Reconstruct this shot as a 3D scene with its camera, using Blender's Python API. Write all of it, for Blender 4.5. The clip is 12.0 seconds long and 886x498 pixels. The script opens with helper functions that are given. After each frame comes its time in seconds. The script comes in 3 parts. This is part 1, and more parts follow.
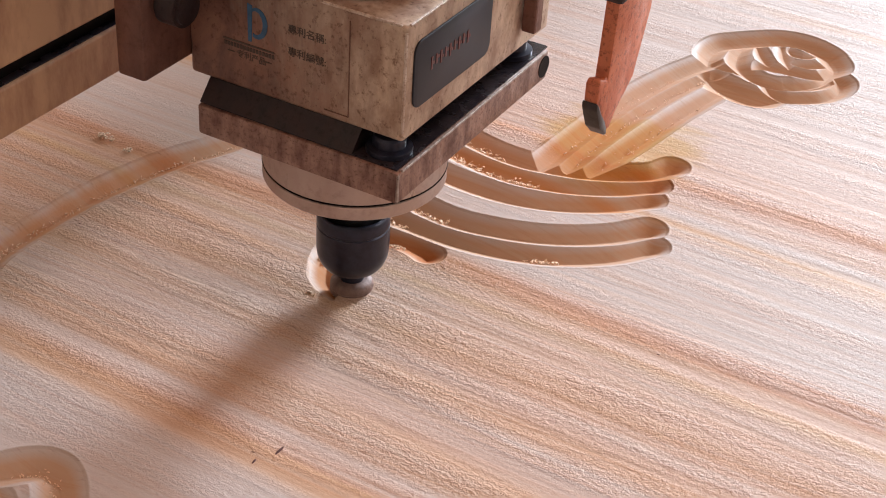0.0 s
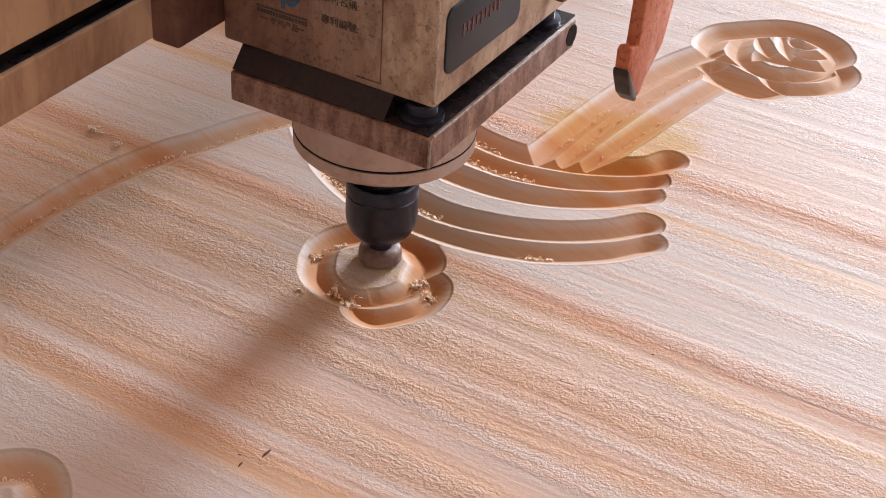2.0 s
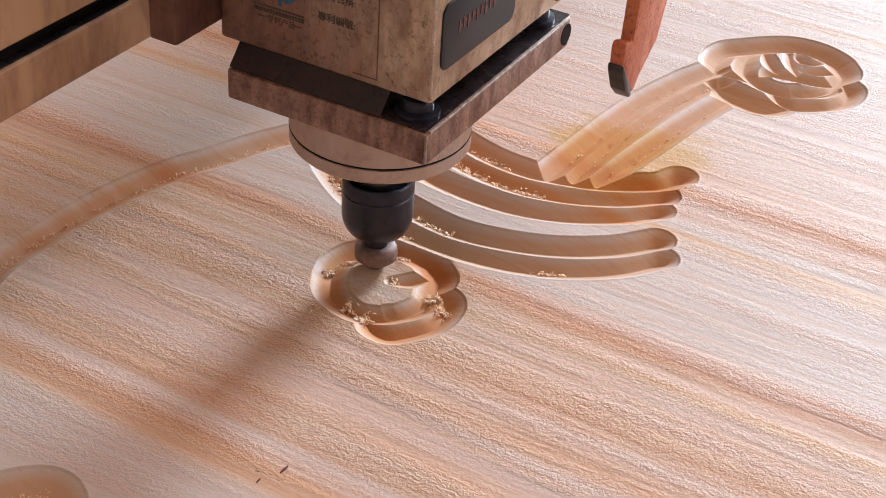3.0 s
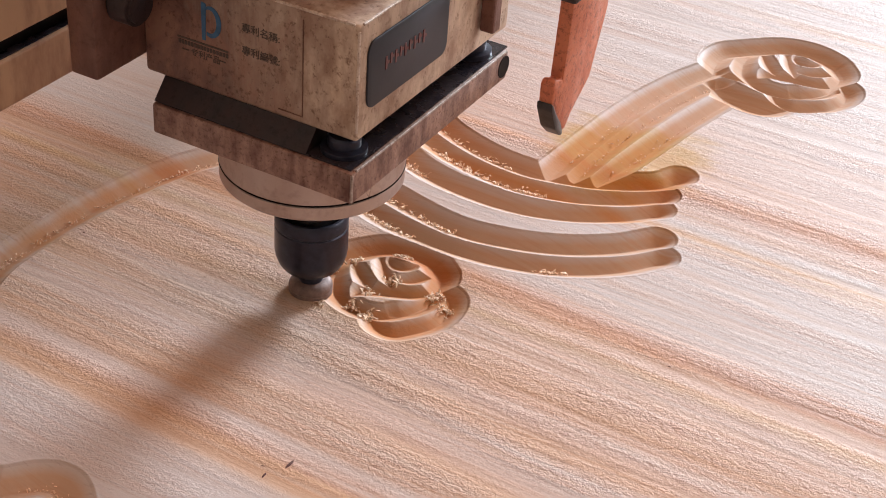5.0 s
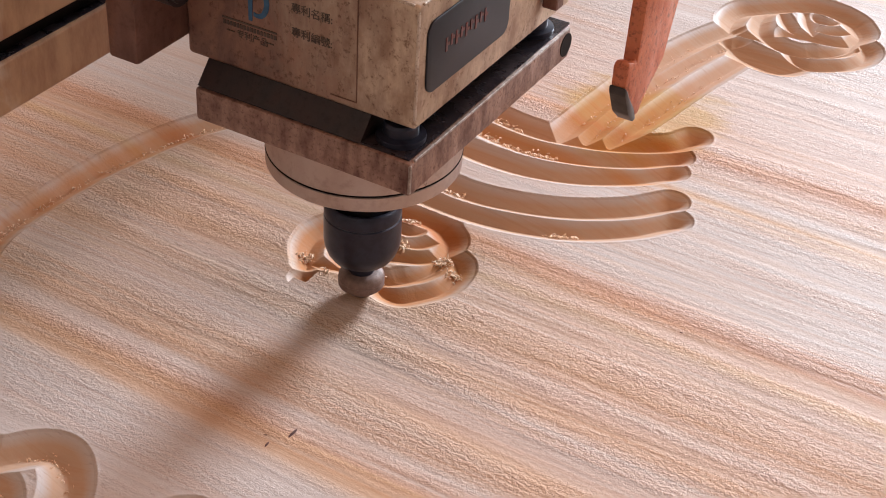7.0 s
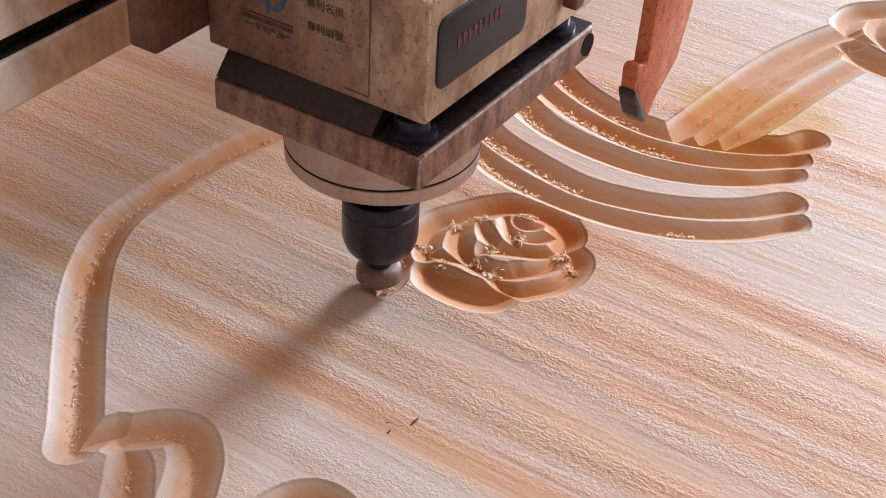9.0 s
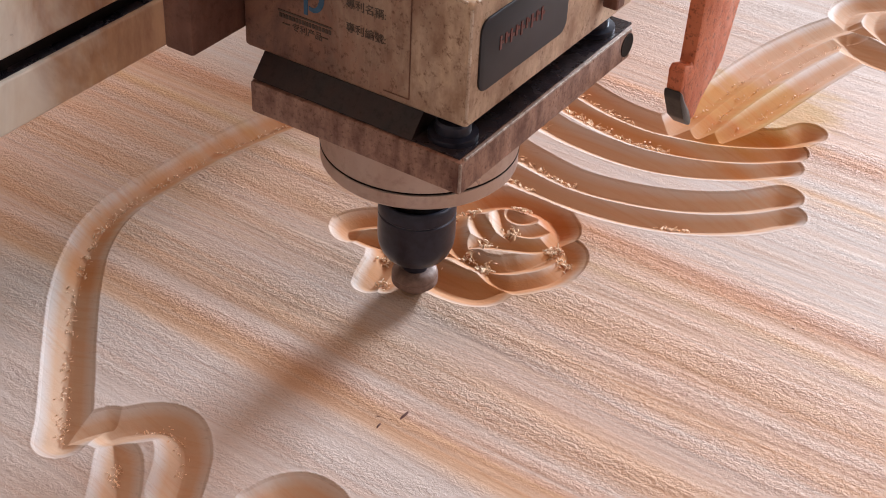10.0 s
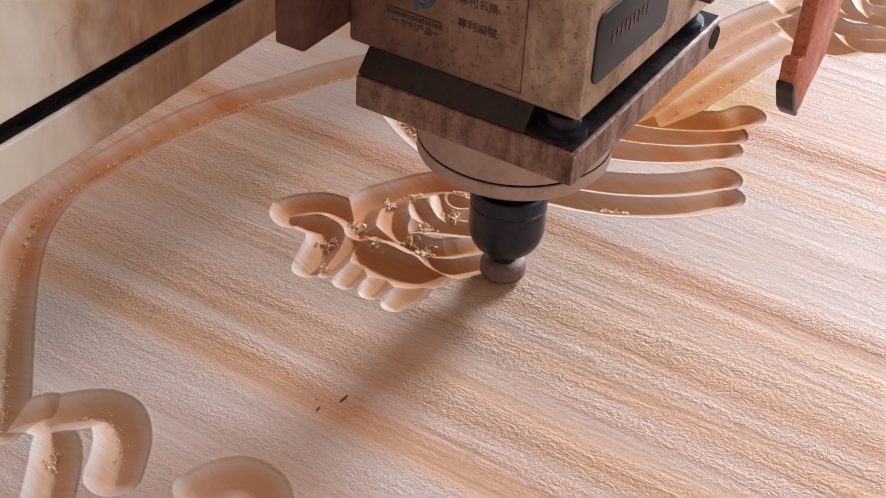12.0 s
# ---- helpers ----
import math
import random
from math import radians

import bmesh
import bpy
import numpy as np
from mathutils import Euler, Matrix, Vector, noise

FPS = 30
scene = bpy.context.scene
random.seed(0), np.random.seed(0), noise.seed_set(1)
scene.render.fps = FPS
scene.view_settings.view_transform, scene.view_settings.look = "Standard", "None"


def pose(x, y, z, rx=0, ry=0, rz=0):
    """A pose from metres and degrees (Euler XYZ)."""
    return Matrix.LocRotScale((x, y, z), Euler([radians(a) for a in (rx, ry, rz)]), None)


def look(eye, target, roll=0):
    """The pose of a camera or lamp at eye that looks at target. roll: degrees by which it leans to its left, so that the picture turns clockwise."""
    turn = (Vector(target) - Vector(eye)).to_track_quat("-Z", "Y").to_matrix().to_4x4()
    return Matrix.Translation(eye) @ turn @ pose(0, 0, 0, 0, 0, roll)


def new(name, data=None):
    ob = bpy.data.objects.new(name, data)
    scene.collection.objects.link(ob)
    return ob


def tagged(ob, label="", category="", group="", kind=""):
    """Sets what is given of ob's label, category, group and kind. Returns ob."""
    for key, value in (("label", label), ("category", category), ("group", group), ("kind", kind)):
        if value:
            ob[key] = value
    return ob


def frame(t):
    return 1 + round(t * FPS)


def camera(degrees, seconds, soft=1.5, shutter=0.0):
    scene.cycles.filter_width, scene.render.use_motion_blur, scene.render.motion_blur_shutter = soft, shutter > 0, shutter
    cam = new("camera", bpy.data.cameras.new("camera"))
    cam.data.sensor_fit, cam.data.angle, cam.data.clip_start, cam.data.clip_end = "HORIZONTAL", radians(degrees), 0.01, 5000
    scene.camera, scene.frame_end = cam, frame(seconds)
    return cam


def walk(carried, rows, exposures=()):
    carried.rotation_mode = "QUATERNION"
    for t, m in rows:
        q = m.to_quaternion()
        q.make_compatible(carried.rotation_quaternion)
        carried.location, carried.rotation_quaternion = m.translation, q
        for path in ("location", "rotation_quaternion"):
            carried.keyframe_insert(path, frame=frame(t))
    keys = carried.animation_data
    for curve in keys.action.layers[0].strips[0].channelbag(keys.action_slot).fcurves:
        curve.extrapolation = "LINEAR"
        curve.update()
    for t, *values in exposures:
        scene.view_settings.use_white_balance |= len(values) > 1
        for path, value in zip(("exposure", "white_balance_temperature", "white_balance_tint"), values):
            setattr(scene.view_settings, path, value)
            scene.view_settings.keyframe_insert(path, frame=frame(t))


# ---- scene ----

# ---- camera ----
cam = camera(32.6, 12.0, soft=1.0)
PATH = [
    (0, pose(0.3113, -0.4858, 0.4144, 55.62, -3.20, 29.90)),
    (0.5, pose(0.3132, -0.4711, 0.4125, 55.08, -2.81, 30.68)),
    (1, pose(0.3169, -0.4661, 0.4119, 54.78, -2.75, 30.60)),
    (1.5, pose(0.3127, -0.4723, 0.4145, 54.74, -2.81, 30.31)),
    (2, pose(0.3110, -0.4707, 0.4156, 54.83, -3.09, 30.20)),
    (2.5, pose(0.3039, -0.4726, 0.4149, 55.20, -3.13, 30.01)),
    (4.5, pose(0.3010, -0.4874, 0.4154, 55.72, -3.51, 29.56)),
    (5, pose(0.2989, -0.4842, 0.4139, 55.68, -3.58, 29.58)),
    (5.5, pose(0.2947, -0.4755, 0.4117, 55.22, -3.19, 30.26)),
    (6, pose(0.2990, -0.4699, 0.4089, 54.90, -3.15, 30.23)),
    (6.5, pose(0.3027, -0.4680, 0.4083, 54.48, -2.92, 29.93)),
    (8.5, pose(0.2871, -0.4860, 0.4109, 53.86, -2.65, 32.74)),
    (9, pose(0.2859, -0.4862, 0.4107, 53.85, -2.60, 33.47)),
    (9.5, pose(0.2875, -0.4860, 0.4119, 53.76, -2.62, 33.61)),
    (10, pose(0.2925, -0.4806, 0.4086, 53.71, -2.31, 33.79)),
    (10.5, pose(0.2968, -0.4753, 0.4057, 53.34, -2.28, 33.08)),
    (11, pose(0.2993, -0.4764, 0.4077, 53.26, -2.25, 32.94)),
    (11.5, pose(0.3004, -0.4796, 0.4087, 53.24, -2.59, 32.51)),
    (12, pose(0.3017, -0.4787, 0.4083, 53.39, -2.75, 32.22)),
]
walk(cam, PATH, exposures=[(0, -0.21), (12.0, -0.21)])

# ---- light: daylight through a wide opening in the hall's far wall, with two added fills ----
world = bpy.data.worlds.new("sky")
scene.world = world
world.use_nodes = True
sky = world.node_tree.nodes.new("ShaderNodeTexSky")
sky.sky_type, sky.sun_disc = "NISHITA", False
sky.sun_elevation, sky.sun_rotation = radians(34), radians(0)
world.node_tree.links.new(sky.outputs[0], world.node_tree.nodes["Background"].inputs["Color"])
world.node_tree.nodes["Background"].inputs["Strength"].default_value = 0.1

def opening_light(name, size, energy, color, eye, target):
    """An area lamp set in one of the hall's openings."""
    data = bpy.data.lights.new(name, "AREA")
    data.shape, data.size, data.size_y = "RECTANGLE", *size
    data.energy, data.color = energy, color
    new(name, data).matrix_world = look(eye, target)


opening_light("window_daylight", (2.0, 0.95), 950, (0.775, 0.885, 1.0), (0.3, 6.19, 2.2), (0.0, 0, 0.0))
# added soft fill from the east; the opening itself is unseen
opening_light("east_fill", (3.6, 2.6), 90, (1.0, 0.93, 0.88), (3.69, 2.6, 1.6), (0.0, 2.6, 0.9))
# added warm overhead fill that reddens the shade; its roof opening is assumed
opening_light("overhead_warm_fill", (2.6, 2.6), 53, (1.0, 0.45, 0.23), (0.0, 0.3, 4.19), (0.0, 0.3, 0.0))


# ---- materials ----
def nodes_of(name):
    mat = bpy.data.materials.new(name)
    mat.use_nodes = True
    nt = mat.node_tree
    return mat, nt, nt.nodes["Principled BSDF"]


def ramp(nt, fac, stops):
    r = nt.nodes.new("ShaderNodeValToRGB")
    els = r.color_ramp.elements
    while len(els) < len(stops):
        els.new(0.5)
    for e, (p, c) in zip(els, stops):
        e.position, e.color = p, (*c, 1)
    nt.links.new(fac, r.inputs[0])
    return r.outputs[0]


def mapped(nt, scale, place=None):
    """Object or world coordinates, scaled per axis."""
    m = nt.nodes.new("ShaderNodeMapping")
    m.inputs["Scale"].default_value = scale
    if place is None:
        place = nt.nodes.new("ShaderNodeNewGeometry").outputs["Position"]
    nt.links.new(place, m.inputs["Vector"])
    return m.outputs[0]


def noise_of(nt, vec, scale, detail=4, rough=0.55, distort=0.0):
    n = nt.nodes.new("ShaderNodeTexNoise")
    n.inputs["Scale"].default_value, n.inputs["Detail"].default_value = scale, detail
    n.inputs["Roughness"].default_value, n.inputs["Distortion"].default_value = rough, distort
    nt.links.new(vec, n.inputs["Vector"])
    return n.outputs["Fac"]


def mix(nt, fac, a, b, kind="MIX"):
    m = nt.nodes.new("ShaderNodeMix")
    m.data_type, m.blend_type = "RGBA", kind
    for sock, v in ((m.inputs[0], fac), (m.inputs[6], a), (m.inputs[7], b)):
        if isinstance(v, (int, float)):
            sock.default_value = v
        elif isinstance(v, tuple):
            sock.default_value = (*v, 1)
        else:
            nt.links.new(v, sock)
    return m.outputs[2]


def math_of(nt, op, a, b=0.0, clamp=False):
    m = nt.nodes.new("ShaderNodeMath")
    m.operation, m.use_clamp = op, clamp
    for sock, v in zip(m.inputs, (a, b)):
        if isinstance(v, (int, float)):
            sock.default_value = v
        else:
            nt.links.new(v, sock)
    return m.outputs[0]


def distance(nt, place, centre, scale, ragged):
    """Distance from a centre, in units of 1 / scale, with a ragged border along the grain."""
    off = nt.nodes.new("ShaderNodeVectorMath")
    off.operation = "SUBTRACT"
    off.inputs[1].default_value = centre
    nt.links.new(place, off.inputs[0])
    reach = nt.nodes.new("ShaderNodeVectorMath")
    reach.operation = "LENGTH"
    nt.links.new(mapped(nt, scale, off.outputs[0]), reach.inputs[0])
    return math_of(nt, "ADD", reach.outputs["Value"], math_of(nt, "MULTIPLY", noise_of(nt, mapped(nt, (14, 60, 20), place), 1.0, 4), ragged))


def bump(nt, bsdf, height, dist, strength=1.0, under=None):
    b = nt.nodes.new("ShaderNodeBump")
    b.inputs["Distance"].default_value, b.inputs["Strength"].default_value = dist, strength
    nt.links.new(height, b.inputs["Height"])
    if under is not None:
        nt.links.new(under, b.inputs["Normal"])
    nt.links.new(b.outputs[0], bsdf.inputs["Normal"])
    return b.outputs[0]


# colour of the board's growth bands, by place across the grain in mm
PINK, PALE, ORANGE_BAND, YELLOW_BAND, ROSY = (0.56, 0.375, 0.295), (0.53, 0.455, 0.43), (0.47, 0.19, 0.062), (0.545, 0.325, 0.165), (0.53, 0.305, 0.178)


def mid_tone(a, b):
    return tuple((p + q) / 2 for p, q in zip(a, b))


BANDS = [(-205, PALE), (-132, PALE), (-122, mid_tone(PINK, YELLOW_BAND)), (-114, ROSY), (-107, PINK), (-99, mid_tone(PINK, PALE)), (-93, ROSY), (-76, ROSY), (-68, PINK), (-54, mid_tone(PINK, PALE)),
         (-47, ROSY), (-38, ROSY), (-31, PINK), (-14, ROSY), (-4, PINK), (6, ROSY), (13, PINK), (20, YELLOW_BAND), (27, PINK), (33, ROSY), (38, ORANGE_BAND), (45, ORANGE_BAND),
         (52, PINK), (62, PALE), (128, PALE), (138, YELLOW_BAND), (146, PALE), (165, PINK), (176, ORANGE_BAND), (187, PINK), (300, PALE)]
# how torn the planer has left each band, 0 smooth to 1 rough
TORN = [(-205, 0.5), (-132, 0.45), (-122, 0.1), (-108, 1.0), (-98, 0.3), (-86, 0.8), (-64, 0.35), (-42, 1.0), (-20, 0.7), (5, 0.9), (14, 0.35), (24, 0.6), (30, 0.4), (41, 1.0), (52, 0.5), (66, 0.15), (90, 0.35), (110, 0.15), (150, 0.4), (178, 0.9), (195, 0.35), (300, 0.4)]


def wood_material():
    """Pale pink hardwood, striped along x, fuzzy from the planer; freshly cut wood below the top face is smoother, and
    its colour holds the grooves' warm shade.
    """
    mat, nt, bsdf = nodes_of("striped_hardwood")
    geo = nt.nodes.new("ShaderNodeNewGeometry").outputs["Position"]
    sep = nt.nodes.new("ShaderNodeSeparateXYZ")
    nt.links.new(geo, sep.inputs[0])
    bend = noise_of(nt, mapped(nt, (1.8, 9, 0), geo), 1.0, 3)
    shift = nt.nodes.new("ShaderNodeCombineXYZ")
    nt.links.new(math_of(nt, "MULTIPLY", math_of(nt, "SUBTRACT", bend, 0.5), 0.012), shift.inputs[1])
    add = nt.nodes.new("ShaderNodeVectorMath")
    add.operation = "ADD"
    nt.links.new(geo, add.inputs[0])
    nt.links.new(shift.outputs[0], add.inputs[1])
    p = add.outputs[0]
    sep_p = nt.nodes.new("ShaderNodeSeparateXYZ")
    nt.links.new(p, sep_p.inputs[0])
    along = math_of(nt, "DIVIDE", math_of(nt, "ADD", sep_p.outputs[1], 0.27), 0.60)
    bands = ramp(nt, along, [((y + 270) / 600, c) for y, c in BANDS])
    fade = ramp(nt, noise_of(nt, mapped(nt, (4.5, 30, 10), geo), 1.0, 3), [(0.36, (0,) * 3), (0.62, (1,) * 3)])
    broad = noise_of(nt, mapped(nt, (0.8, 60, 12), p), 1.0, 4, 0.6)
    base = ramp(nt, broad, [(0.28, ROSY), (0.41, PINK), (0.49, PALE), (0.56, PINK), (0.66, YELLOW_BAND), (0.72, PINK)])
    base = mix(nt, math_of(nt, "ADD", math_of(nt, "MULTIPLY", fade, 0.40), 0.50), base, bands)
    fine = noise_of(nt, mapped(nt, (1.5, 330, 60), p), 1.0, 5, 0.65)
    streak = ramp(nt, fine, [(0.32, (0.86, 0.66, 0.50)), (0.46, (1, 1, 1)), (0.54, (1.04, 1.05, 1.06)), (0.68, (0.92, 0.74, 0.56))])
    col = mix(nt, 0.45, base, streak, "MULTIPLY")
    hair = noise_of(nt, mapped(nt, (150, 560, 250), p), 1.0, 4, 0.7)
    pores = ramp(nt, hair, [(0.31, (0.42, 0.27, 0.20)), (0.43, (1, 1, 1)), (0.62, (1, 1, 1)), (0.74, (1.12, 1.12, 1.12))])
    torn = ramp(nt, along, [((y + 270) / 600, (v,) * 3) for y, v in TORN])
    col = mix(nt, math_of(nt, "MULTIPLY", torn, 0.65, True), col, pores, "MULTIPLY")
    # the top millimetre stays pale, which paints the grooves' lit rims
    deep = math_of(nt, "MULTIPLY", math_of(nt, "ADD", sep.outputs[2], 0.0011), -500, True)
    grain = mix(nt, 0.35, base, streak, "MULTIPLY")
    # warm brown groove shade put into the colour, stronger round the rose
    rose_zone = ramp(nt, distance(nt, geo, (0.008, 0.004, 0), (14, 17, 0), 0.25), [(0.95, (1,) * 3), (1.2, (0,) * 3)])
    shaded_cut = mix(nt, 1.0, grain, mix(nt, rose_zone, (1.0, 0.78, 0.58), (1.0, 0.69, 0.43)), "MULTIPLY")
    col = mix(nt, deep, col, shaded_cut)
    # yellow resin stain that runs along the grain where the stems meet the locks
    spread = distance(nt, geo, (0.058, 0.195, 0), (12, 11.5, 0), 0.8)
    stain = ramp(nt, spread, [(0.75, (1,) * 3), (1.45, (0,) * 3)])
    col = mix(nt, math_of(nt, "MULTIPLY", stain, 0.95), col, (0.92, 0.76, 0.33), "MULTIPLY")
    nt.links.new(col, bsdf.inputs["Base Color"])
    fuzz = noise_of(nt, mapped(nt, (520, 640, 400), p), 1.0, 3, 0.65, 0.6)
    tear = noise_of(nt, mapped(nt, (150, 360, 300), p), 1.0, 4, 0.65, 0.5)
    patch = ramp(nt, noise_of(nt, mapped(nt, (5, 45, 20), p), 1.0, 3), [(0.36, (0.25,) * 3), (0.62, (1.15,) * 3)])
    patch = math_of(nt, "MULTIPLY", patch, math_of(nt, "ADD", torn, 0.12))
    rough_face = math_of(nt, "MULTIPLY", math_of(nt, "ADD", math_of(nt, "MULTIPLY", fuzz, 1.3), math_of(nt, "MULTIPLY", tear, 1.1)), patch)
    height = math_of(nt, "MULTIPLY", math_of(nt, "ADD", rough_face, math_of(nt, "MULTIPLY", fine, 0.25)), math_of(nt, "SUBTRACT", 1.0, math_of(nt, "MULTIPLY", math_of(nt, "MULTIPLY", sep.outputs[2], -1500, True), 0.86)))
    bump(nt, bsdf, height, 0.00070, 1.0)
    gloss = ramp(nt, fine, [(0.3, (0.62,) * 3), (0.7, (0.48,) * 3)])
    nt.links.new(mix(nt, deep, gloss, (0.85,) * 3), bsdf.inputs["Roughness"])
    bsdf.inputs["Specular IOR Level"].default_value = 0.28
    return mat


def worn_metal(name, base, stain, rough=0.5, metal=0.6, scale=60.0, amount=0.5, specks=0.8):
    """Machined or painted metal under dust, oil and rust stains."""
    mat, nt, bsdf = nodes_of(name)
    tc = nt.nodes.new("ShaderNodeTexCoord").outputs["Object"]
    big = noise_of(nt, mapped(nt, (1, 1, 1), tc), scale, 5, 0.65, 0.3)
    small = noise_of(nt, mapped(nt, (1, 1, 1), tc), scale * 7, 4, 0.7)
    run = noise_of(nt, mapped(nt, (2.2, 2.2, 0.6), tc), scale * 0.9, 4, 0.6)
    f = math_of(nt, "ADD", math_of(nt, "MULTIPLY", big, 0.45), math_of(nt, "MULTIPLY", run, 0.55))
    lo = 0.62 - amount * 0.35
    mask = ramp(nt, f, [(lo - 0.03, (0,) * 3), (lo + 0.26, (1,) * 3)])
    col = mix(nt, mask, base, stain)
    speck = ramp(nt, small, [(0.34, (0.36, 0.26, 0.21)), (0.47, (1, 1, 1)), (0.60, (1, 1, 1)), (0.70, (1.25, 1.2, 1.15))])
    col = mix(nt, specks, col, speck, "MULTIPLY")
    nt.links.new(col, bsdf.inputs["Base Color"])
    nt.links.new(ramp(nt, f, [(0.35, (rough - 0.12,) * 3), (0.65, (min(1, rough + 0.2),) * 3)]), bsdf.inputs["Roughness"])
    bsdf.inputs["Metallic"].default_value = metal
    bump(nt, bsdf, math_of(nt, "ADD", small, big), 0.0004, 0.5)
    return mat


def plain(name, color, rough=0.5, metal=0.0, grain=0.0, scale=300, shine=0.5):
    mat, nt, bsdf = nodes_of(name)
    tc = nt.nodes.new("ShaderNodeTexCoord").outputs["Object"]
    n = noise_of(nt, mapped(nt, (1, 1, 1), tc), scale, 4, 0.6)
    dark = tuple(c * 0.7 for c in color)
    nt.links.new(ramp(nt, n, [(0.35, dark), (0.6, color)]), bsdf.inputs["Base Color"])
    bsdf.inputs["Roughness"].default_value, bsdf.inputs["Metallic"].default_value = rough, metal
    bsdf.inputs["Specular IOR Level"].default_value = shine
    if grain:
        bump(nt, bsdf, n, grain, 0.6)
    return mat


def browning_cream():
    """Cream paint with scuffs, turning brown along y past one broad ragged border."""
    mat, nt, bsdf = nodes_of("cream_painted_cover")
    tc = nt.nodes.new("ShaderNodeTexCoord").outputs["Object"]
    sep = nt.nodes.new("ShaderNodeSeparateXYZ")
    nt.links.new(tc, sep.inputs[0])
    cloud = noise_of(nt, mapped(nt, (1, 1, 0.6), tc), 26, 5, 0.65, 0.4)
    edge = math_of(nt, "ADD", math_of(nt, "MULTIPLY", math_of(nt, "ADD", sep.outputs[1], 0.132), 8.5), cloud)
    browning = ramp(nt, edge, [(0.12, (0,) * 3), (0.42, (0.35,) * 3), (0.72, (1,) * 3)])
    paint = ramp(nt, noise_of(nt, mapped(nt, (1, 1, 1), tc), 12, 4, 0.6), [(0.35, (0.74, 0.65, 0.54)), (0.6, (0.80, 0.75, 0.69))])
    brown = ramp(nt, noise_of(nt, mapped(nt, (1, 1, 0.4), tc), 45, 5, 0.65), [(0.35, (0.24, 0.095, 0.045)), (0.6, (0.46, 0.25, 0.13))])
    scuff = ramp(nt, noise_of(nt, mapped(nt, (1, 0.5, 1), tc), 110, 5, 0.7), [(0.27, (0.35, 0.31, 0.28)), (0.35, (1,) * 3)])
    col = mix(nt, 0.8, mix(nt, browning, paint, brown), scuff, "MULTIPLY")
    nt.links.new(col, bsdf.inputs["Base Color"])
    bsdf.inputs["Roughness"].default_value = 0.5
    bump(nt, bsdf, cloud, 0.0003, 0.4)
    return mat


def dusty_casting():
    """Beige casting with brown patches and runs, browner towards the arm."""
    mat, nt, bsdf = nodes_of("dusty_beige_casting")
    tc = nt.nodes.new("ShaderNodeTexCoord").outputs["Object"]
    sep = nt.nodes.new("ShaderNodeSeparateXYZ")
    nt.links.new(tc, sep.inputs[0])
    cloud = noise_of(nt, mapped(nt, (1, 1, 0.7), tc), 48, 6, 0.68, 0.5)
    runs = noise_of(nt, mapped(nt, (3, 3, 0.35), tc), 55, 5, 0.65)
    reach = math_of(nt, "ADD", math_of(nt, "MULTIPLY", math_of(nt, "ADD", sep.outputs[0], 0.045), -7.0), math_of(nt, "ADD", math_of(nt, "MULTIPLY", cloud, 0.8), math_of(nt, "MULTIPLY", runs, 0.5)))
    browning = ramp(nt, reach, [(0.32, (0,) * 3), (0.56, (0.5,) * 3), (0.86, (1,) * 3)])
    beige = ramp(nt, noise_of(nt, mapped(nt, (1, 1, 0.6), tc), 90, 5, 0.65), [(0.34, (0.33, 0.20, 0.135)), (0.60, (0.62, 0.46, 0.345))])
    brown = ramp(nt, cloud, [(0.36, (0.085, 0.034, 0.028)), (0.62, (0.27, 0.135, 0.095))])
    pits = ramp(nt, noise_of(nt, mapped(nt, (1, 1, 0.8), tc), 420, 5, 0.72), [(0.33, (0.38, 0.27, 0.22)), (0.45, (1,) * 3), (0.62, (1,) * 3), (0.72, (1.25, 1.2, 1.15))])
    col = mix(nt, 0.85, mix(nt, browning, beige, brown), pits, "MULTIPLY")
    nt.links.new(col, bsdf.inputs["Base Color"])
    nt.links.new(ramp(nt, cloud, [(0.35, (0.36,) * 3), (0.65, (0.66,) * 3)]), bsdf.inputs["Roughness"])
    bump(nt, bsdf, math_of(nt, "ADD", cloud, math_of(nt, "MULTIPLY", runs, 0.5)), 0.0006, 0.6)
    return mat


WOOD = wood_material()
PLATE = worn_metal("stained_steel_plate", (0.42, 0.26, 0.205), (0.115, 0.046, 0.036), 0.36, 0.25, 85, 0.68)
PLATE_TOP = worn_metal("oily_black_top", (0.032, 0.027, 0.035), (0.055, 0.036, 0.036), 0.22, 0.25, 40, 0.4)
SPACER = worn_metal("greasy_black_paint", (0.020, 0.012, 0.014), (0.045, 0.022, 0.021), 0.42, 0.1, 50, 0.5)
HOUSING = dusty_casting()
ARM = worn_metal("rusty_brown_steel", (0.21, 0.100, 0.074), (0.10, 0.042, 0.034), 0.42, 0.3, 45, 0.5, 0.4)
BEAM = worn_metal("brown_steel_rail", (0.36, 0.165, 0.088), (0.19, 0.072, 0.045), 0.32, 0.35, 22, 0.55, 0.35)
CREAM = browning_cream()
STEEL = worn_metal("dull_turned_steel", (0.50, 0.39, 0.345), (0.40, 0.28, 0.24), 0.34, 0.5, 30, 0.4, 0.2)
NUT = plain("black_oxide_steel", (0.030, 0.031, 0.052), 0.30, 0.45, 0.0001)
BRIGHT = worn_metal("bright_scratched_steel", (0.46, 0.38, 0.34), (0.20, 0.13, 0.105), 0.45, 0.35, 140, 0.55)
RUBBED = worn_metal("rubbed_pale_edge", (0.68, 0.56, 0.47), (0.36, 0.22, 0.15), 0.5, 0.1, 160, 0.6)
SHAFT = plain("dark_polished_steel", (0.10, 0.095, 0.10), 0.2, 0.8)
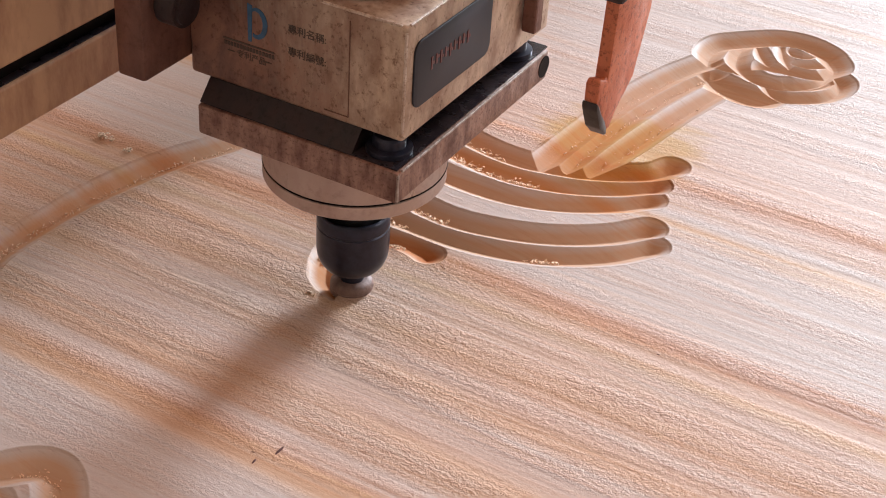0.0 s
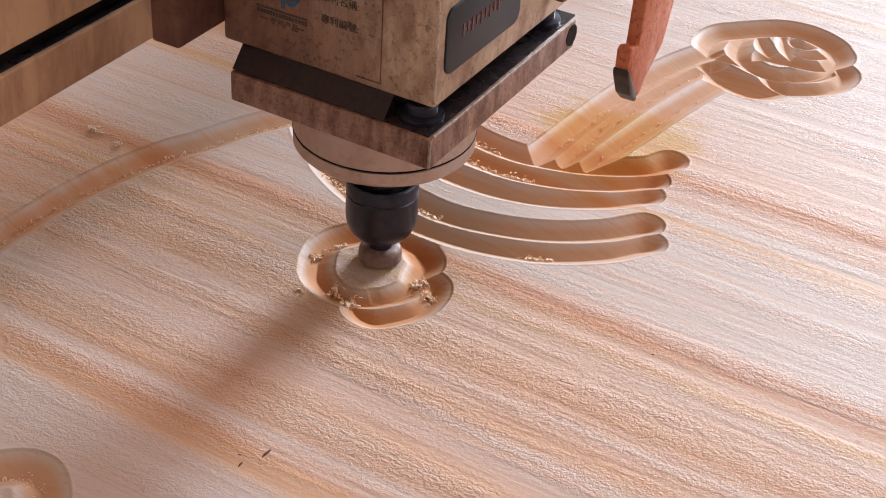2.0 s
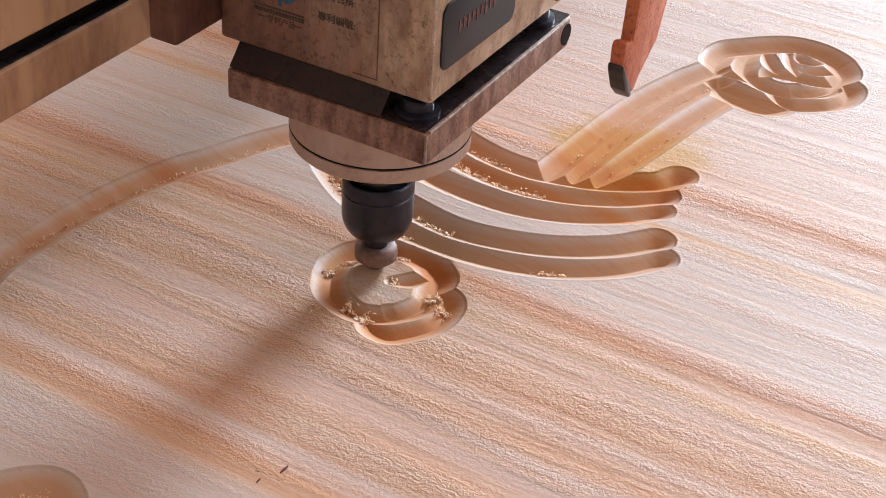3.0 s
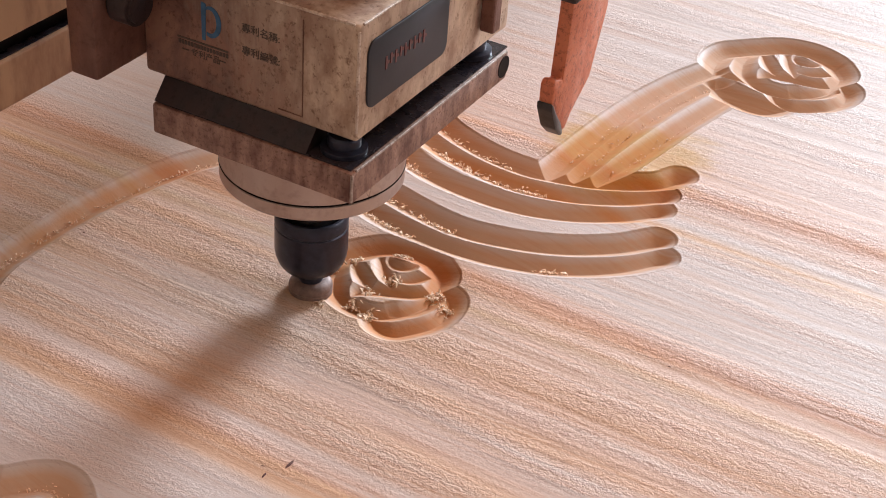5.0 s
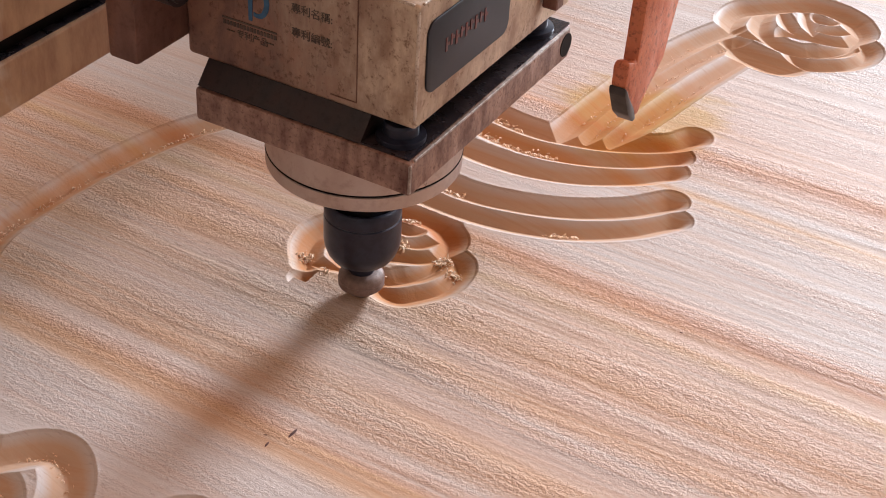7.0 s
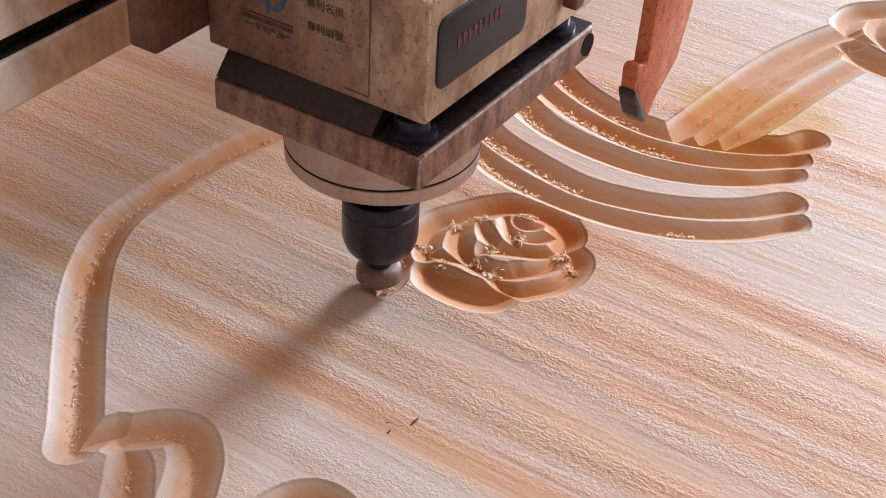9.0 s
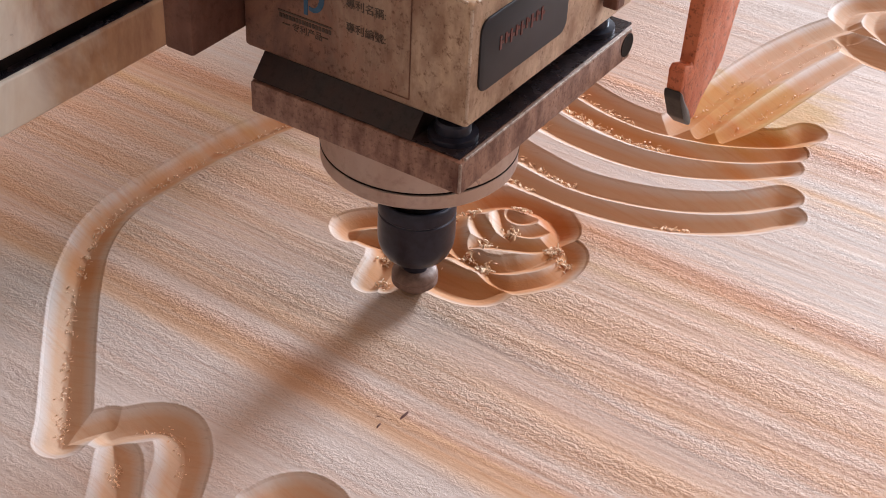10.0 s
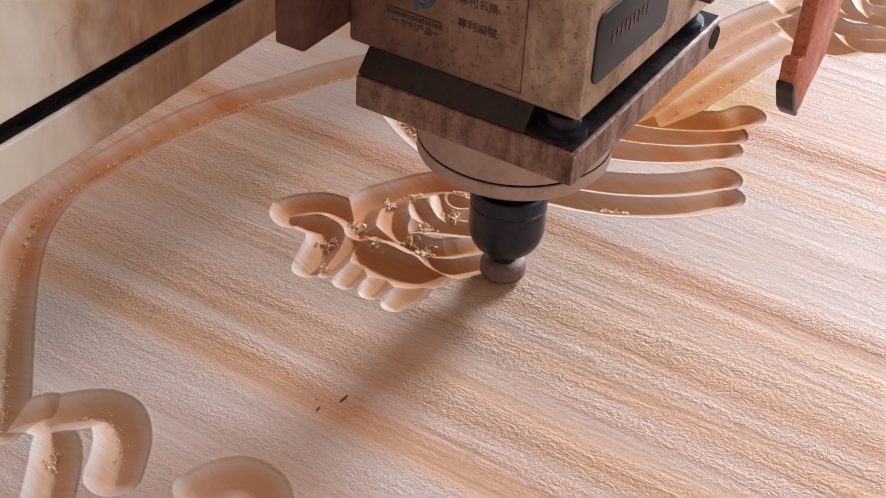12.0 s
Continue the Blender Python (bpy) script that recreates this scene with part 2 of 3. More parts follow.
CUTTER = worn_metal("resin_browned_cutter", (0.25, 0.15, 0.125), (0.12, 0.066, 0.052), 0.55, 0.15, 90, 0.5, 0.3)
# near-black that puts the shade of gaps and holes into the colour
DARK = plain("dark_gap", (0.010, 0.006, 0.006), 0.6, shine=0.12)
SCREEN = plain("smoky_display", (0.016, 0.018, 0.030), 0.5, 0.0, 0, 60)
RED = plain("dim_red_digits", (0.15, 0.028, 0.026), 0.35)
BLUE = plain("blue_print", (0.03, 0.11, 0.22), 0.5)
INK = plain("faded_black_print", (0.085, 0.058, 0.048), 0.6)
ORANGE = worn_metal("scuffed_orange_paint", (0.62, 0.17, 0.075), (0.45, 0.10, 0.05), 0.38, 0.0, 70, 0.35)
BLACKTIP = plain("bare_dark_steel", (0.05, 0.042, 0.04), 0.35, 0.5, 0.0002)
# warm tones of the unseen hall tint the light that it bounces
CONCRETE = plain("hall_concrete", (0.33, 0.29, 0.24), 0.8, 0, 0.002, 8)
PLASTER = plain("hall_plaster", (0.44, 0.37, 0.29), 0.9, 0, 0.002, 4)
BARK = plain("dark_bark", (0.10, 0.030, 0.022), 0.8)
PALE_CHIP = plain("pale_wood_crumbs", (0.90, 0.74, 0.60), 0.8, 0, 0.0002, 900)
CHIP = plain("fresh_wood_chips", (0.95, 0.68, 0.48), 0.7, 0, 0.0002, 900)


# ---- mesh helpers ----
def obj(name, bm, material, parent=None, label="", smooth=False, loc=None):
    me = bpy.data.meshes.new(name)
    bmesh.ops.recalc_face_normals(bm, faces=bm.faces)
    bm.to_mesh(me)
    bm.free()
    me.materials.append(material)
    if smooth:
        me.shade_smooth()
        me.set_sharp_from_angle(angle=radians(38))
    ob = new(name, me)
    if parent is not None:
        ob.parent = parent
    if label:
        ob["label"] = label
    if loc is not None:
        ob.location = loc
    return ob


def part(name, bm, material, parent, label="", smooth=False, loc=None):
    return obj(name, bm, material, parent, label, smooth, loc)


def box(x0, x1, y0, y1, z0, z1, bevel=0.0, seg=2, bm=None):
    bm = bm or bmesh.new()
    r = bmesh.ops.create_cube(bm, size=1, matrix=Matrix.Translation(((x0 + x1) / 2, (y0 + y1) / 2, (z0 + z1) / 2))
                              @ Matrix.Diagonal((x1 - x0, y1 - y0, z1 - z0, 1)))
    if bevel:
        es = list({e for v in r["verts"] for e in v.link_edges})
        bmesh.ops.bevel(bm, geom=es, offset=bevel, segments=seg, affect="EDGES", profile=0.5)
    return bm


def lathe(profile, n=48, cx=0.0, cy=0.0):
    """A turned solid from (radius, z) pairs, from top to bottom."""
    bm = bmesh.new()
    rings = []
    for r, z in profile:
        if r < 1e-6:
            rings.append([bm.verts.new((cx, cy, z))])
        else:
            rings.append([bm.verts.new((cx + r * math.cos(2 * math.pi * k / n), cy + r * math.sin(2 * math.pi * k / n), z)) for k in range(n)])
    for a, b in zip(rings, rings[1:]):
        for k in range(n):
            k2 = (k + 1) % n
            if len(a) == 1 and len(b) > 1:
                bm.faces.new((a[0], b[k], b[k2]))
            elif len(b) == 1 and len(a) > 1:
                bm.faces.new((a[k], b[0], a[k2]))
            elif len(a) > 1:
                bm.faces.new((a[k], b[k], b[k2], a[k2]))
    return bm


def prism(outline, axis, a0, a1, bevel=0.0):
    """An outline of 2D points pushed along an axis from a0 to a1."""
    bm = bmesh.new()

    def at(u, v, w):
        return {"x": (w, u, v), "y": (u, w, v), "z": (u, v, w)}[axis]
    lo = [bm.verts.new(at(u, v, a0)) for u, v in outline]
    hi = [bm.verts.new(at(u, v, a1)) for u, v in outline]
    bm.faces.new(lo)
    bm.faces.new(hi[::-1])
    n = len(lo)
    for k in range(n):
        bm.faces.new((lo[k], hi[k], hi[(k + 1) % n], lo[(k + 1) % n]))
    if bevel:
        bmesh.ops.recalc_face_normals(bm, faces=bm.faces)
        bmesh.ops.bevel(bm, geom=list(bm.edges), offset=bevel, segments=2, affect="EDGES", profile=0.5)
    return bm


def rounded(u0, u1, v0, v1, r, n=5):
    pts = []
    for cu, cv, a in ((u1 - r, v0 + r, -90), (u1 - r, v1 - r, 0), (u0 + r, v1 - r, 90), (u0 + r, v0 + r, 180)):
        for k in range(n + 1):
            t = radians(a + 90 * k / n)
            pts.append((cu + r * math.cos(t), cv + r * math.sin(t)))
    return pts


# ---- carving: every groove is the sweep of a V-shaped cutter, (x, y, half width) in mm ----
EARLY = {
    "lock_a": [(-85.3, 110.3, 10), (-73.9, 99, 10), (-52, 82, 10), (-30, 70, 10), (-9.6, 64.4, 10), (23.3, 63.1, 10), (51.9, 67.7, 10), (76.9, 78, 10), (98.8, 94.6, 10), (112.8, 112.9, 10)],
    "lock_b": [(-76.6, 122, 10), (-62, 106, 10), (-46.8, 93.3, 10), (-22.2, 85.1, 10), (14.6, 78.5, 10), (43.6, 83.4, 10), (69.1, 93.9, 10), (91.6, 110.4, 10), (105.3, 127, 10)],
    "lock_c": [(-57.2, 135.1, 10), (-32, 120.2, 10), (-5.1, 113.2, 10), (27.9, 113.2, 10), (55.6, 121.5, 10), (79.7, 136.8, 10), (94.6, 152.1, 10)],
    "lock_d": [(-56.6, 155.6, 10), (-19.8, 139.1, 10), (17.6, 132.7, 10), (47.4, 138.2, 10), (73.1, 151.3, 10), (91.2, 167.2, 10)],
    "lock_e": [(-55.9, 175.3, 10), (-32.1, 160.9, 10), (-3.7, 151.7, 10), (19.7, 149.7, 10), (36.1, 152.6, 10), (58.5, 160.3, 10), (83.1, 176.6, 10), (91.7, 190.1, 10)],
    "stem_a": [(32.1, 152.6, 11), (36.1, 202.4, 11), (41.6, 250.4, 11), (51.5, 292.3, 11), (62.4, 321.9, 11)],
    "stem_b": [(44.6, 158, 10), (46.8, 198.3, 10), (53.1, 244.5, 10), (62.8, 287.1, 10), (70.3, 306, 10)],
    "stem_c": [(56.8, 161.3, 10), (63.9, 199, 10), (71.3, 243.6, 10), (81.4, 290.6, 10)],
    "curl_a": [(-53, -199.3, 9), (-49.9, -191.1, 9), (-44.4, -181.1, 9)],
    "curl_b": [(-41.1, -184.6, 11), (-38.2, -179.7, 11), (-29.3, -170, 11), (-19.9, -169, 11), (-8.8, -178.4, 11), (0.5, -193.8, 11)],
    "curl_c": [(-37.7, -187.5, 4), (-28.7, -193.3, 9), (-18.9, -204.7, 10), (-10, -217.8, 10)],
    "curl_e": [(31, -181, 10), (34.5, -172.5, 10.5), (40.4, -167.6, 11), (48.8, -168.2, 11), (55.7, -173.8, 11)],
    "outline": [(-62, 150, 11), (-85.8, 130.1, 11), (-107.3, 95, 11), (-119.1, 66, 11), (-128.2, 46.9, 11), (-136.4, 17.6, 11), (-141.5, -10.3, 10.2), (-143.6, -40.8, 9.7), (-143.8, -68.1, 9.7), (-139.6, -87.7, 10), (-130, -107.4, 10.3), (-113.8, -130.4, 11), (-93.7, -153.5, 11), (-74.4, -174.4, 11), (-60.8, -189.2, 11), (-53, -199.3, 11)],
    "rose_ring": [(24.5, 44.5, 9.5), (19, 47, 10), (8.3, 48, 10), (-3.3, 43.4, 10), (-12.2, 31.8, 10), (-15, 22, 9), (-12, 11.5, 9)],
}
# the rose and its leaf are cut during the clip: start and end of each pass in seconds
LATE = {
    "ring_foot": ([(-12, 11.5, 9), (-4, 0, 9), (10, -6.5, 8), (22, -4.5, 8), (31, 4, 8), (36, 17, 8), (34, 28, 9), (31.5, 37.8, 10), (23, 45.5, 10)], -0.15, 0.5),
    "petal_side": ([(36, 29.9, 6), (43.6, 24.6, 9), (47.3, 15.6, 9), (46.3, 4.3, 9), (40.2, -5.5, 9), (34.1, -11.6, 9), (26.2, -11.9, 8), (20.4, -8.9, 6)], 0.85, 1.35),
    "petal_foot": ([(23.1, -6.9, 4), (25.5, -0.9, 7), (32.3, 5.3, 8), (37.4, 14.5, 8), (38.9, 23.8, 8)], 1.15, 1.4),
    "fold_a": ([(14.9, 22.9, 4), (21.7, 28.1, 6.5), (27.6, 36.5, 6)], 1.95, 2.3),
    "heart": ([(2.5, 38.5, 3), (4.2, 34.8, 4.5), (8.7, 32.8, 5.5), (13.6, 34.2, 5.5), (16.6, 38.5, 5), (16.8, 44, 3.5)], 2.9, 3.6),
    "fold_b": ([(0.2, 34.1, 5), (7.8, 25.4, 6), (16.2, 17.7, 5)], 3.6, 4),
    "fold_c": ([(4, -0.9, 3), (6.4, 7.5, 7), (15.3, 13.1, 8), (27.2, 18.8, 8), (34, 25.6, 8)], 3.2, 3.8),
    "fold_d": ([(-9, 24.3, 5), (-1.9, 18.1, 6), (6.2, 12.9, 6), (11.7, 11.5, 3)], 3.9, 4.3),
    "petal_left": ([(-12.2, 31.8, 10), (-17.5, 22.5, 10), (-22.7, 10.9, 10), (-20.4, -1.7, 10), (-13.3, -14, 8)], 4.7, 5.2),
    "fold_e": ([(-18.1, 16.1, 4), (-11.3, 8.1, 7), (-3, 0.3, 6), (2.6, -3.6, 3)], 5.15, 5.5),
    "fold_f": ([(-16.5, -12.6, 6), (-6.2, -9.2, 7), (2.2, -7.7, 6), (13.9, -9.1, 5), (26.4, -12.2, 4)], 5.9, 6.4),
    "petal_low": ([(-7, -23.3, 9), (2.4, -26.7, 12), (16.1, -26.7, 13), (25.9, -23.4, 13), (31.3, -16.3, 9)], 6.9, 7.8),
    "leaf_vein": ([(-16, -48.6, 8), (-17.4, -39.4, 10), (-21.3, -27.6, 10), (-28.5, -19.8, 9)], 8, 8.5),
    "leaf_hook": ([(-28.5, -19.8, 9), (-35.3, -21.5, 8), (-41.4, -23.2, 6)], 9.2, 9.4),
    "leaf_b": ([(-11.3, -20.3, 8), (-10.2, -34.3, 8), (-9.1, -46.2, 6)], 9.6, 9.85),
    "leaf_top": ([(-18.8, -9.5, 7), (-27.4, -4.7, 9), (-37.9, -4.4, 9), (-45.4, -9.9, 9), (-49.8, -17.6, 9), (-45.5, -23.4, 8), (-40.5, -23.1, 5)], 8.95, 9.4),
    "leaf_c": ([(0, -26.8, 8), (1.6, -38, 8), (2.9, -47.6, 6)], 9.95, 10.3),
    "leaf_d": ([(13.2, -28.6, 8), (14.7, -38.5, 8), (16, -47, 6)], 10.45, 10.9),
    "leaf_e": ([(30.2, -28.9, 7), (29.5, -39.2, 8), (28.6, -48.1, 6)], 11.1, 11.5),
}
SLOPE = 0.56
# the rose at the stem's far end was cut earlier by the same passes, turned and larger
(TX, TY), (CX, CY), FAR_SIZE, FAR_TURN = ((106.0, 333.1), (19.5, 10.3), 1.155, -15.4)
for label, (pts, _, _) in list(LATE.items()) + [("far_ring", (EARLY["rose_ring"], 0, 0))]:
    if not label.startswith("leaf"):
        co, si = FAR_SIZE * math.cos(radians(FAR_TURN)), FAR_SIZE * math.sin(radians(FAR_TURN))
        EARLY["far_" + label] = [(TX + co * (x - CX) - si * (y - CY), TY + si * (x - CX) + co * (y - CY), w * FAR_SIZE) for x, y, w in pts]


def smooth_path(pts, n=6):
    """Catmull-Rom through the control points, as an array of x, y, half width."""
    P = np.array(pts, float)
    P = np.vstack([2 * P[0] - P[1], P, 2 * P[-1] - P[-2]])
    out = []
    for k in range(1, len(P) - 2):
        for t in np.linspace(0, 1, n, endpoint=False):
            a, b, c, d = P[k - 1:k + 3]
            out.append(0.5 * (2 * b + (c - a) * t + (2 * a - 5 * b + 4 * c - d) * t ** 2 + (3 * b - a - 3 * c + d) * t ** 3))
    out.append(P[-2])
    return np.array(out)


def cut_depth(X, Y, pts):
    """Depth in mm of one pass at the places X, Y, and how far along it (0 to 1) the deepest cut comes."""
    S = smooth_path(pts)
    best, along = np.zeros(X.shape), np.zeros(X.shape)
    lim = S[:, 2].max() + 1
    m = (X > S[:, 0].min() - lim) & (X < S[:, 0].max() + lim) & (Y > S[:, 1].min() - lim) & (Y < S[:, 1].max() + lim)
    x, y = X[m], Y[m]
    b, al = best[m], along[m]
    n = len(S) - 1
    for k in range(n):
        (ax, ay, aw), (bx, by, bw) = S[k], S[k + 1]
        ux, uy = bx - ax, by - ay
        t = np.clip(((x - ax) * ux + (y - ay) * uy) / (ux * ux + uy * uy + 1e-9), 0, 1)
        r = np.hypot(x - ax - t * ux, y - ay - t * uy)
        dep = (aw + (bw - aw) * t - r) * SLOPE
        w = dep > b
        b, al = np.where(w, dep, b), np.where(w, (k + t) / n, al)
    best[m], along[m] = b, al
    return best, along


def early_surface(X, Y):
    d = np.zeros(X.shape)
    for pts in EARLY.values():
        d = np.maximum(d, cut_depth(X, Y, pts)[0])
    return d


def rim_lip(X, Y):
    """Height in mm of a ragged lip added along the rims of the older grooves, on the face outside them, to catch a
    bright edge.
    """
    rng = np.random.default_rng(5)
    ragged = sum(np.sin(X * a + Y * b + c) for a, b, c in rng.uniform((-2.4, -2.4, 0), (2.4, 2.4, 6.3), (7, 3))) / 3.2
    lip = np.zeros(X.shape)
    for label, pts in EARLY.items():
        if label == "rose_ring":
            continue
        wide = [(x, y, w + 1.4) for x, y, w in pts]
        d = cut_depth(X, Y, wide)[0] / SLOPE
        lip = np.maximum(lip, np.where(d < 1.4, d, 2.8 - d) / 1.4)
    return np.clip(lip, 0, 1) * (0.14 + 0.10 * np.clip(ragged, -1, 1))


def blunt(d):
    """The cutter's tip is blunt: the deepest part of each groove is rounded off."""
    return np.where(d > 5.2, 5.2 + (d - 5.2) * 0.6, d)


def axis(lo, a, b, hi, step):
    """Coordinates that are dense from a to b and wide apart beyond."""
    return np.concatenate([np.linspace(lo, a, 14, endpoint=False), np.arange(a, b, step), np.linspace(b, hi, 14)])


def panel():
    """The board being carved: one relief surface with the side faces and the underside."""
    xs, ys = axis(-900, -165, 160, 620, 0.5), axis(-800, -245, 410, 1400, 0.5)
    X, Y = np.meshgrid(xs, ys)
    d = early_surface(X, Y)
    for pts, *_ in LATE.values():
        d = np.maximum(d, cut_depth(X, Y, pts)[0])
    Z = np.where(d > 0, -blunt(d), rim_lip(X, Y))
    nx, ny = len(xs), len(ys)
    co = np.stack([X, Y, Z], -1).reshape(-1, 3) / 1000
    idx = np.arange(nx * ny).reshape(ny, nx)
    quads = np.stack([idx[:-1, :-1], idx[:-1, 1:], idx[1:, 1:], idx[1:, :-1]], -1).reshape(-1, 4)
    edge = np.concatenate([idx[0, :], idx[1:, -1], idx[-1, -2::-1], idx[-2:0:-1, 0]])
    low = co[edge].copy()
    low[:, 2] = -0.032
    n0 = len(co)
    co = np.vstack([co, low])
    k = np.arange(len(edge))
    k2 = (k + 1) % len(edge)
    sides = np.stack([edge[k], n0 + k, n0 + k2, edge[k2]], -1)
    quads = np.vstack([quads, sides])
    me = bpy.data.meshes.new("carved_panel")
    me.vertices.add(len(co))
    me.vertices.foreach_set("co", co.ravel())
    me.loops.add(quads.size)
    me.loops.foreach_set("vertex_index", quads.ravel().astype(np.int32))
    me.polygons.add(len(quads))
    me.polygons.foreach_set("loop_start", (np.arange(len(quads)) * 4).astype(np.int32))
    me.update(calc_edges=True)
    me.validate()
    me.shade_smooth()
    me.set_sharp_from_angle(angle=radians(8))
    me.materials.append(WOOD)
    return tagged(new("carved_panel", me), "pale pink striped hardwood panel carved with a rose and hair grooves", "wooden panel")


def stock(board):
    """Small blocks of the board that the cutter has still to take away, one for each pass that crosses a place; each sinks away as the cutter comes by."""
    Q, STEP = 13, 0.5
    n_x, n_y = 21, 20
    moves = []
    GX, GY = np.meshgrid(-70 + np.arange(n_x * Q + 1) * STEP, -66 + np.arange(n_y * Q + 1) * STEP)
    layers = []
    S = early_surface(GX, GY)
    for pts, t0, t1 in sorted(LATE.values(), key=lambda q: q[1]):
        d, al = cut_depth(GX, GY, pts)
        layers.append((S, np.maximum(d - S, 0), t0 + (t1 - t0) * al))
        S = np.maximum(S, d)
    for cx in range(n_x):
        for cy in range(n_y):
            cut = np.s_[cy * Q:cy * Q + Q + 1, cx * Q:cx * Q + Q + 1]
            gx, gy = GX[cut][0, 0], GY[cut][0, 0]
            mine = [(top[cut], gain[cut], at[cut]) for top, gain, at in layers if gain[cut].max() > 0.02]
            for k, (top, gain, at) in enumerate(mine):
                when = float((at * gain).sum() / gain.sum())
                lift = 0.025 * (len(mine) - k)
                Z = (lift - blunt(top)) / 1000
                n = Q + 1
                u = np.arange(n) * STEP / 1000
                X, Y = np.meshgrid(u, u)
                co = np.stack([X, Y, Z], -1).reshape(-1, 3)
                idx = np.arange(n * n).reshape(n, n)
                quads = np.stack([idx[:-1, :-1], idx[:-1, 1:], idx[1:, 1:], idx[1:, :-1]], -1).reshape(-1, 4)
                edge = np.concatenate([idx[0, :], idx[1:, -1], idx[-1, -2::-1], idx[-2:0:-1, 0]])
                low = co[edge] - np.array((0, 0, 0.007))
                e = np.arange(len(edge))
                e2 = (e + 1) % len(edge)
                sides = np.stack([edge[e], n * n + e, n * n + e2, edge[e2]], -1)
                me = bpy.data.meshes.new("uncut_block")
                me.from_pydata(np.vstack([co, low]).tolist(), [], np.vstack([quads, sides]).tolist())
                me.shade_smooth()
                me.set_sharp_from_angle(angle=radians(8))
                me.materials.append(WOOD)
                ob = new("uncut_block", me)
                ob.parent, ob.location = board, (gx / 1000, gy / 1000, 0)
                moves.append((ob, gx / 1000, gy / 1000, when))
    return moves


board = panel()
blocks = stock(board)


# ---- the unseen hall, added to enclose and bounce light, and the machine bed ----
def roof_panels():
    bm = box(-3.7, -1.32, -3.8, 6.4, 4.2, 4.3)
    box(1.32, 3.9, -3.8, 6.4, 4.2, 4.3, bm=bm)
    box(-1.32, 1.32, -3.8, -1.02, 4.2, 4.3, bm=bm)
    return box(-1.32, 1.32, 1.62, 6.4, 4.2, 4.3, bm=bm)


def wall_with_opening(along, lo, hi, at, thick, a, b, sill, head):
    """A wall from lo to hi with an opening from a to b, between sill and head."""
    bm = bmesh.new()
    for u0, u1, z0, z1 in ((lo, a, -0.9, 4.2), (b, hi, -0.9, 4.2), (a, b, -0.9, sill), (a, b, head, 4.2)):
        if along == "x":
            box(u0, u1, at, at + thick, z0, z1, bm=bm)
        else:
            box(at, at + thick, u0, u1, z0, z1, bm=bm)
    return bm


def hall():
    tagged(obj("floor", box(-3.7, 3.9, -3.8, 6.4, -0.95, -0.9), CONCRETE), "grey concrete floor of the workshop", "floor", kind="structure")
    tagged(obj("wall_north", wall_with_opening("x", -3.7, 3.9, 6.2, 0.2, -0.8, 1.4, 1.68, 2.74), PLASTER), "plain plastered wall with a wide open window", "wall", kind="structure")
    tagged(obj("wall_east", wall_with_opening("y", -3.6, 6.2, 3.7, 0.2, 0.75, 4.45, 0.2, 3.0), PLASTER), "unseen plain plastered wall with an opening for added fill", "wall", kind="structure")
    tagged(obj("wall_south", box(-3.7, 3.9, -3.8, -3.6, -0.9, 4.2), PLASTER), "plain plastered wall", "wall", kind="structure")
    tagged(obj("wall_west", box(-3.7, -3.5, -3.6, 6.2, -0.9, 4.2), PLASTER), "plain plastered wall", "wall", kind="structure")
    tagged(obj("ceiling", roof_panels(), PLASTER), "unseen plain ceiling round a square opening for added fill", "ceiling", kind="structure")
    bed = new("machine_bed")
    tagged(bed, "steel bed of the engraving machine under the panel", "machine bed")
    part("bed_top", box(-0.95, 0.66, -0.85, 1.45, -0.1, -0.032, 0.004), BEAM, bed)
    for x in (-0.85, 0.56):
        for y in (-0.75, 1.35):
            part("bed_leg", box(x - 0.05, x + 0.05, y - 0.05, y + 0.05, -0.9, -0.1, 0.004), BEAM, bed)


hall()


# ---- the gantry beam, which travels and sinks with the spindle ----
def gantry():
    g = new("gantry_beam")
    tagged(g, "cream painted gantry beam and cover, turning brown along its length", "machine beam")
    part("rail", box(-0.050, 0.0, -1.0, 1.6, -0.0155, 0.0068, 0.0012), CREAM, g)
    # near-black sheet carries the dark of the gap onto the rail's top
    part("rail_top", box(-0.046, -0.0016, -1.0, 1.6, 0.0066, 0.0072), PLATE_TOP, g, "near-black top face beside the gap")
    # solid near-black strip painted as the shade inside the gap
    part("gap_shade", box(-0.046, -0.006, -1.0, 1.6, 0.0072, 0.0166), DARK, g)
    part("cover", box(-0.060, 0.002, -1.0, 1.6, 0.0166, 0.19, 0.0015), CREAM, g, "cream painted cover, scuffed")
    return g


gantry_beam = gantry()


# ---- chips left by the cutter, and the knots ----
def sliver(bm, at, size, rng):
    """One curled shaving, a bent three-sided sliver."""
    turn = Euler((rng.uniform(-0.9, 0.9), rng.uniform(-0.9, 0.9), rng.uniform(0, 6.28))).to_matrix()
    curl, wide = rng.uniform(0.1, 0.6), size * rng.uniform(0.16, 0.32)
    rings = []
    for k in range(4):
        t = k / 3 - 0.5
        c = Vector((size * t, 0, size * curl * (0.25 - t * t)))
        w = wide * (1 - abs(t) * 1.3)
        rings.append([bm.verts.new(Vector(at) + turn @ (c + Vector(o))) for o in ((0, w, 0), (0, -w, 0), (0, 0, w * 0.8))])
    for a, b in zip(rings, rings[1:]):
        for k in range(3):
            bm.faces.new((a[k], a[(k + 1) % 3], b[(k + 1) % 3], b[k]))
    bm.faces.new(rings[0])
    bm.faces.new(rings[-1][::-1])


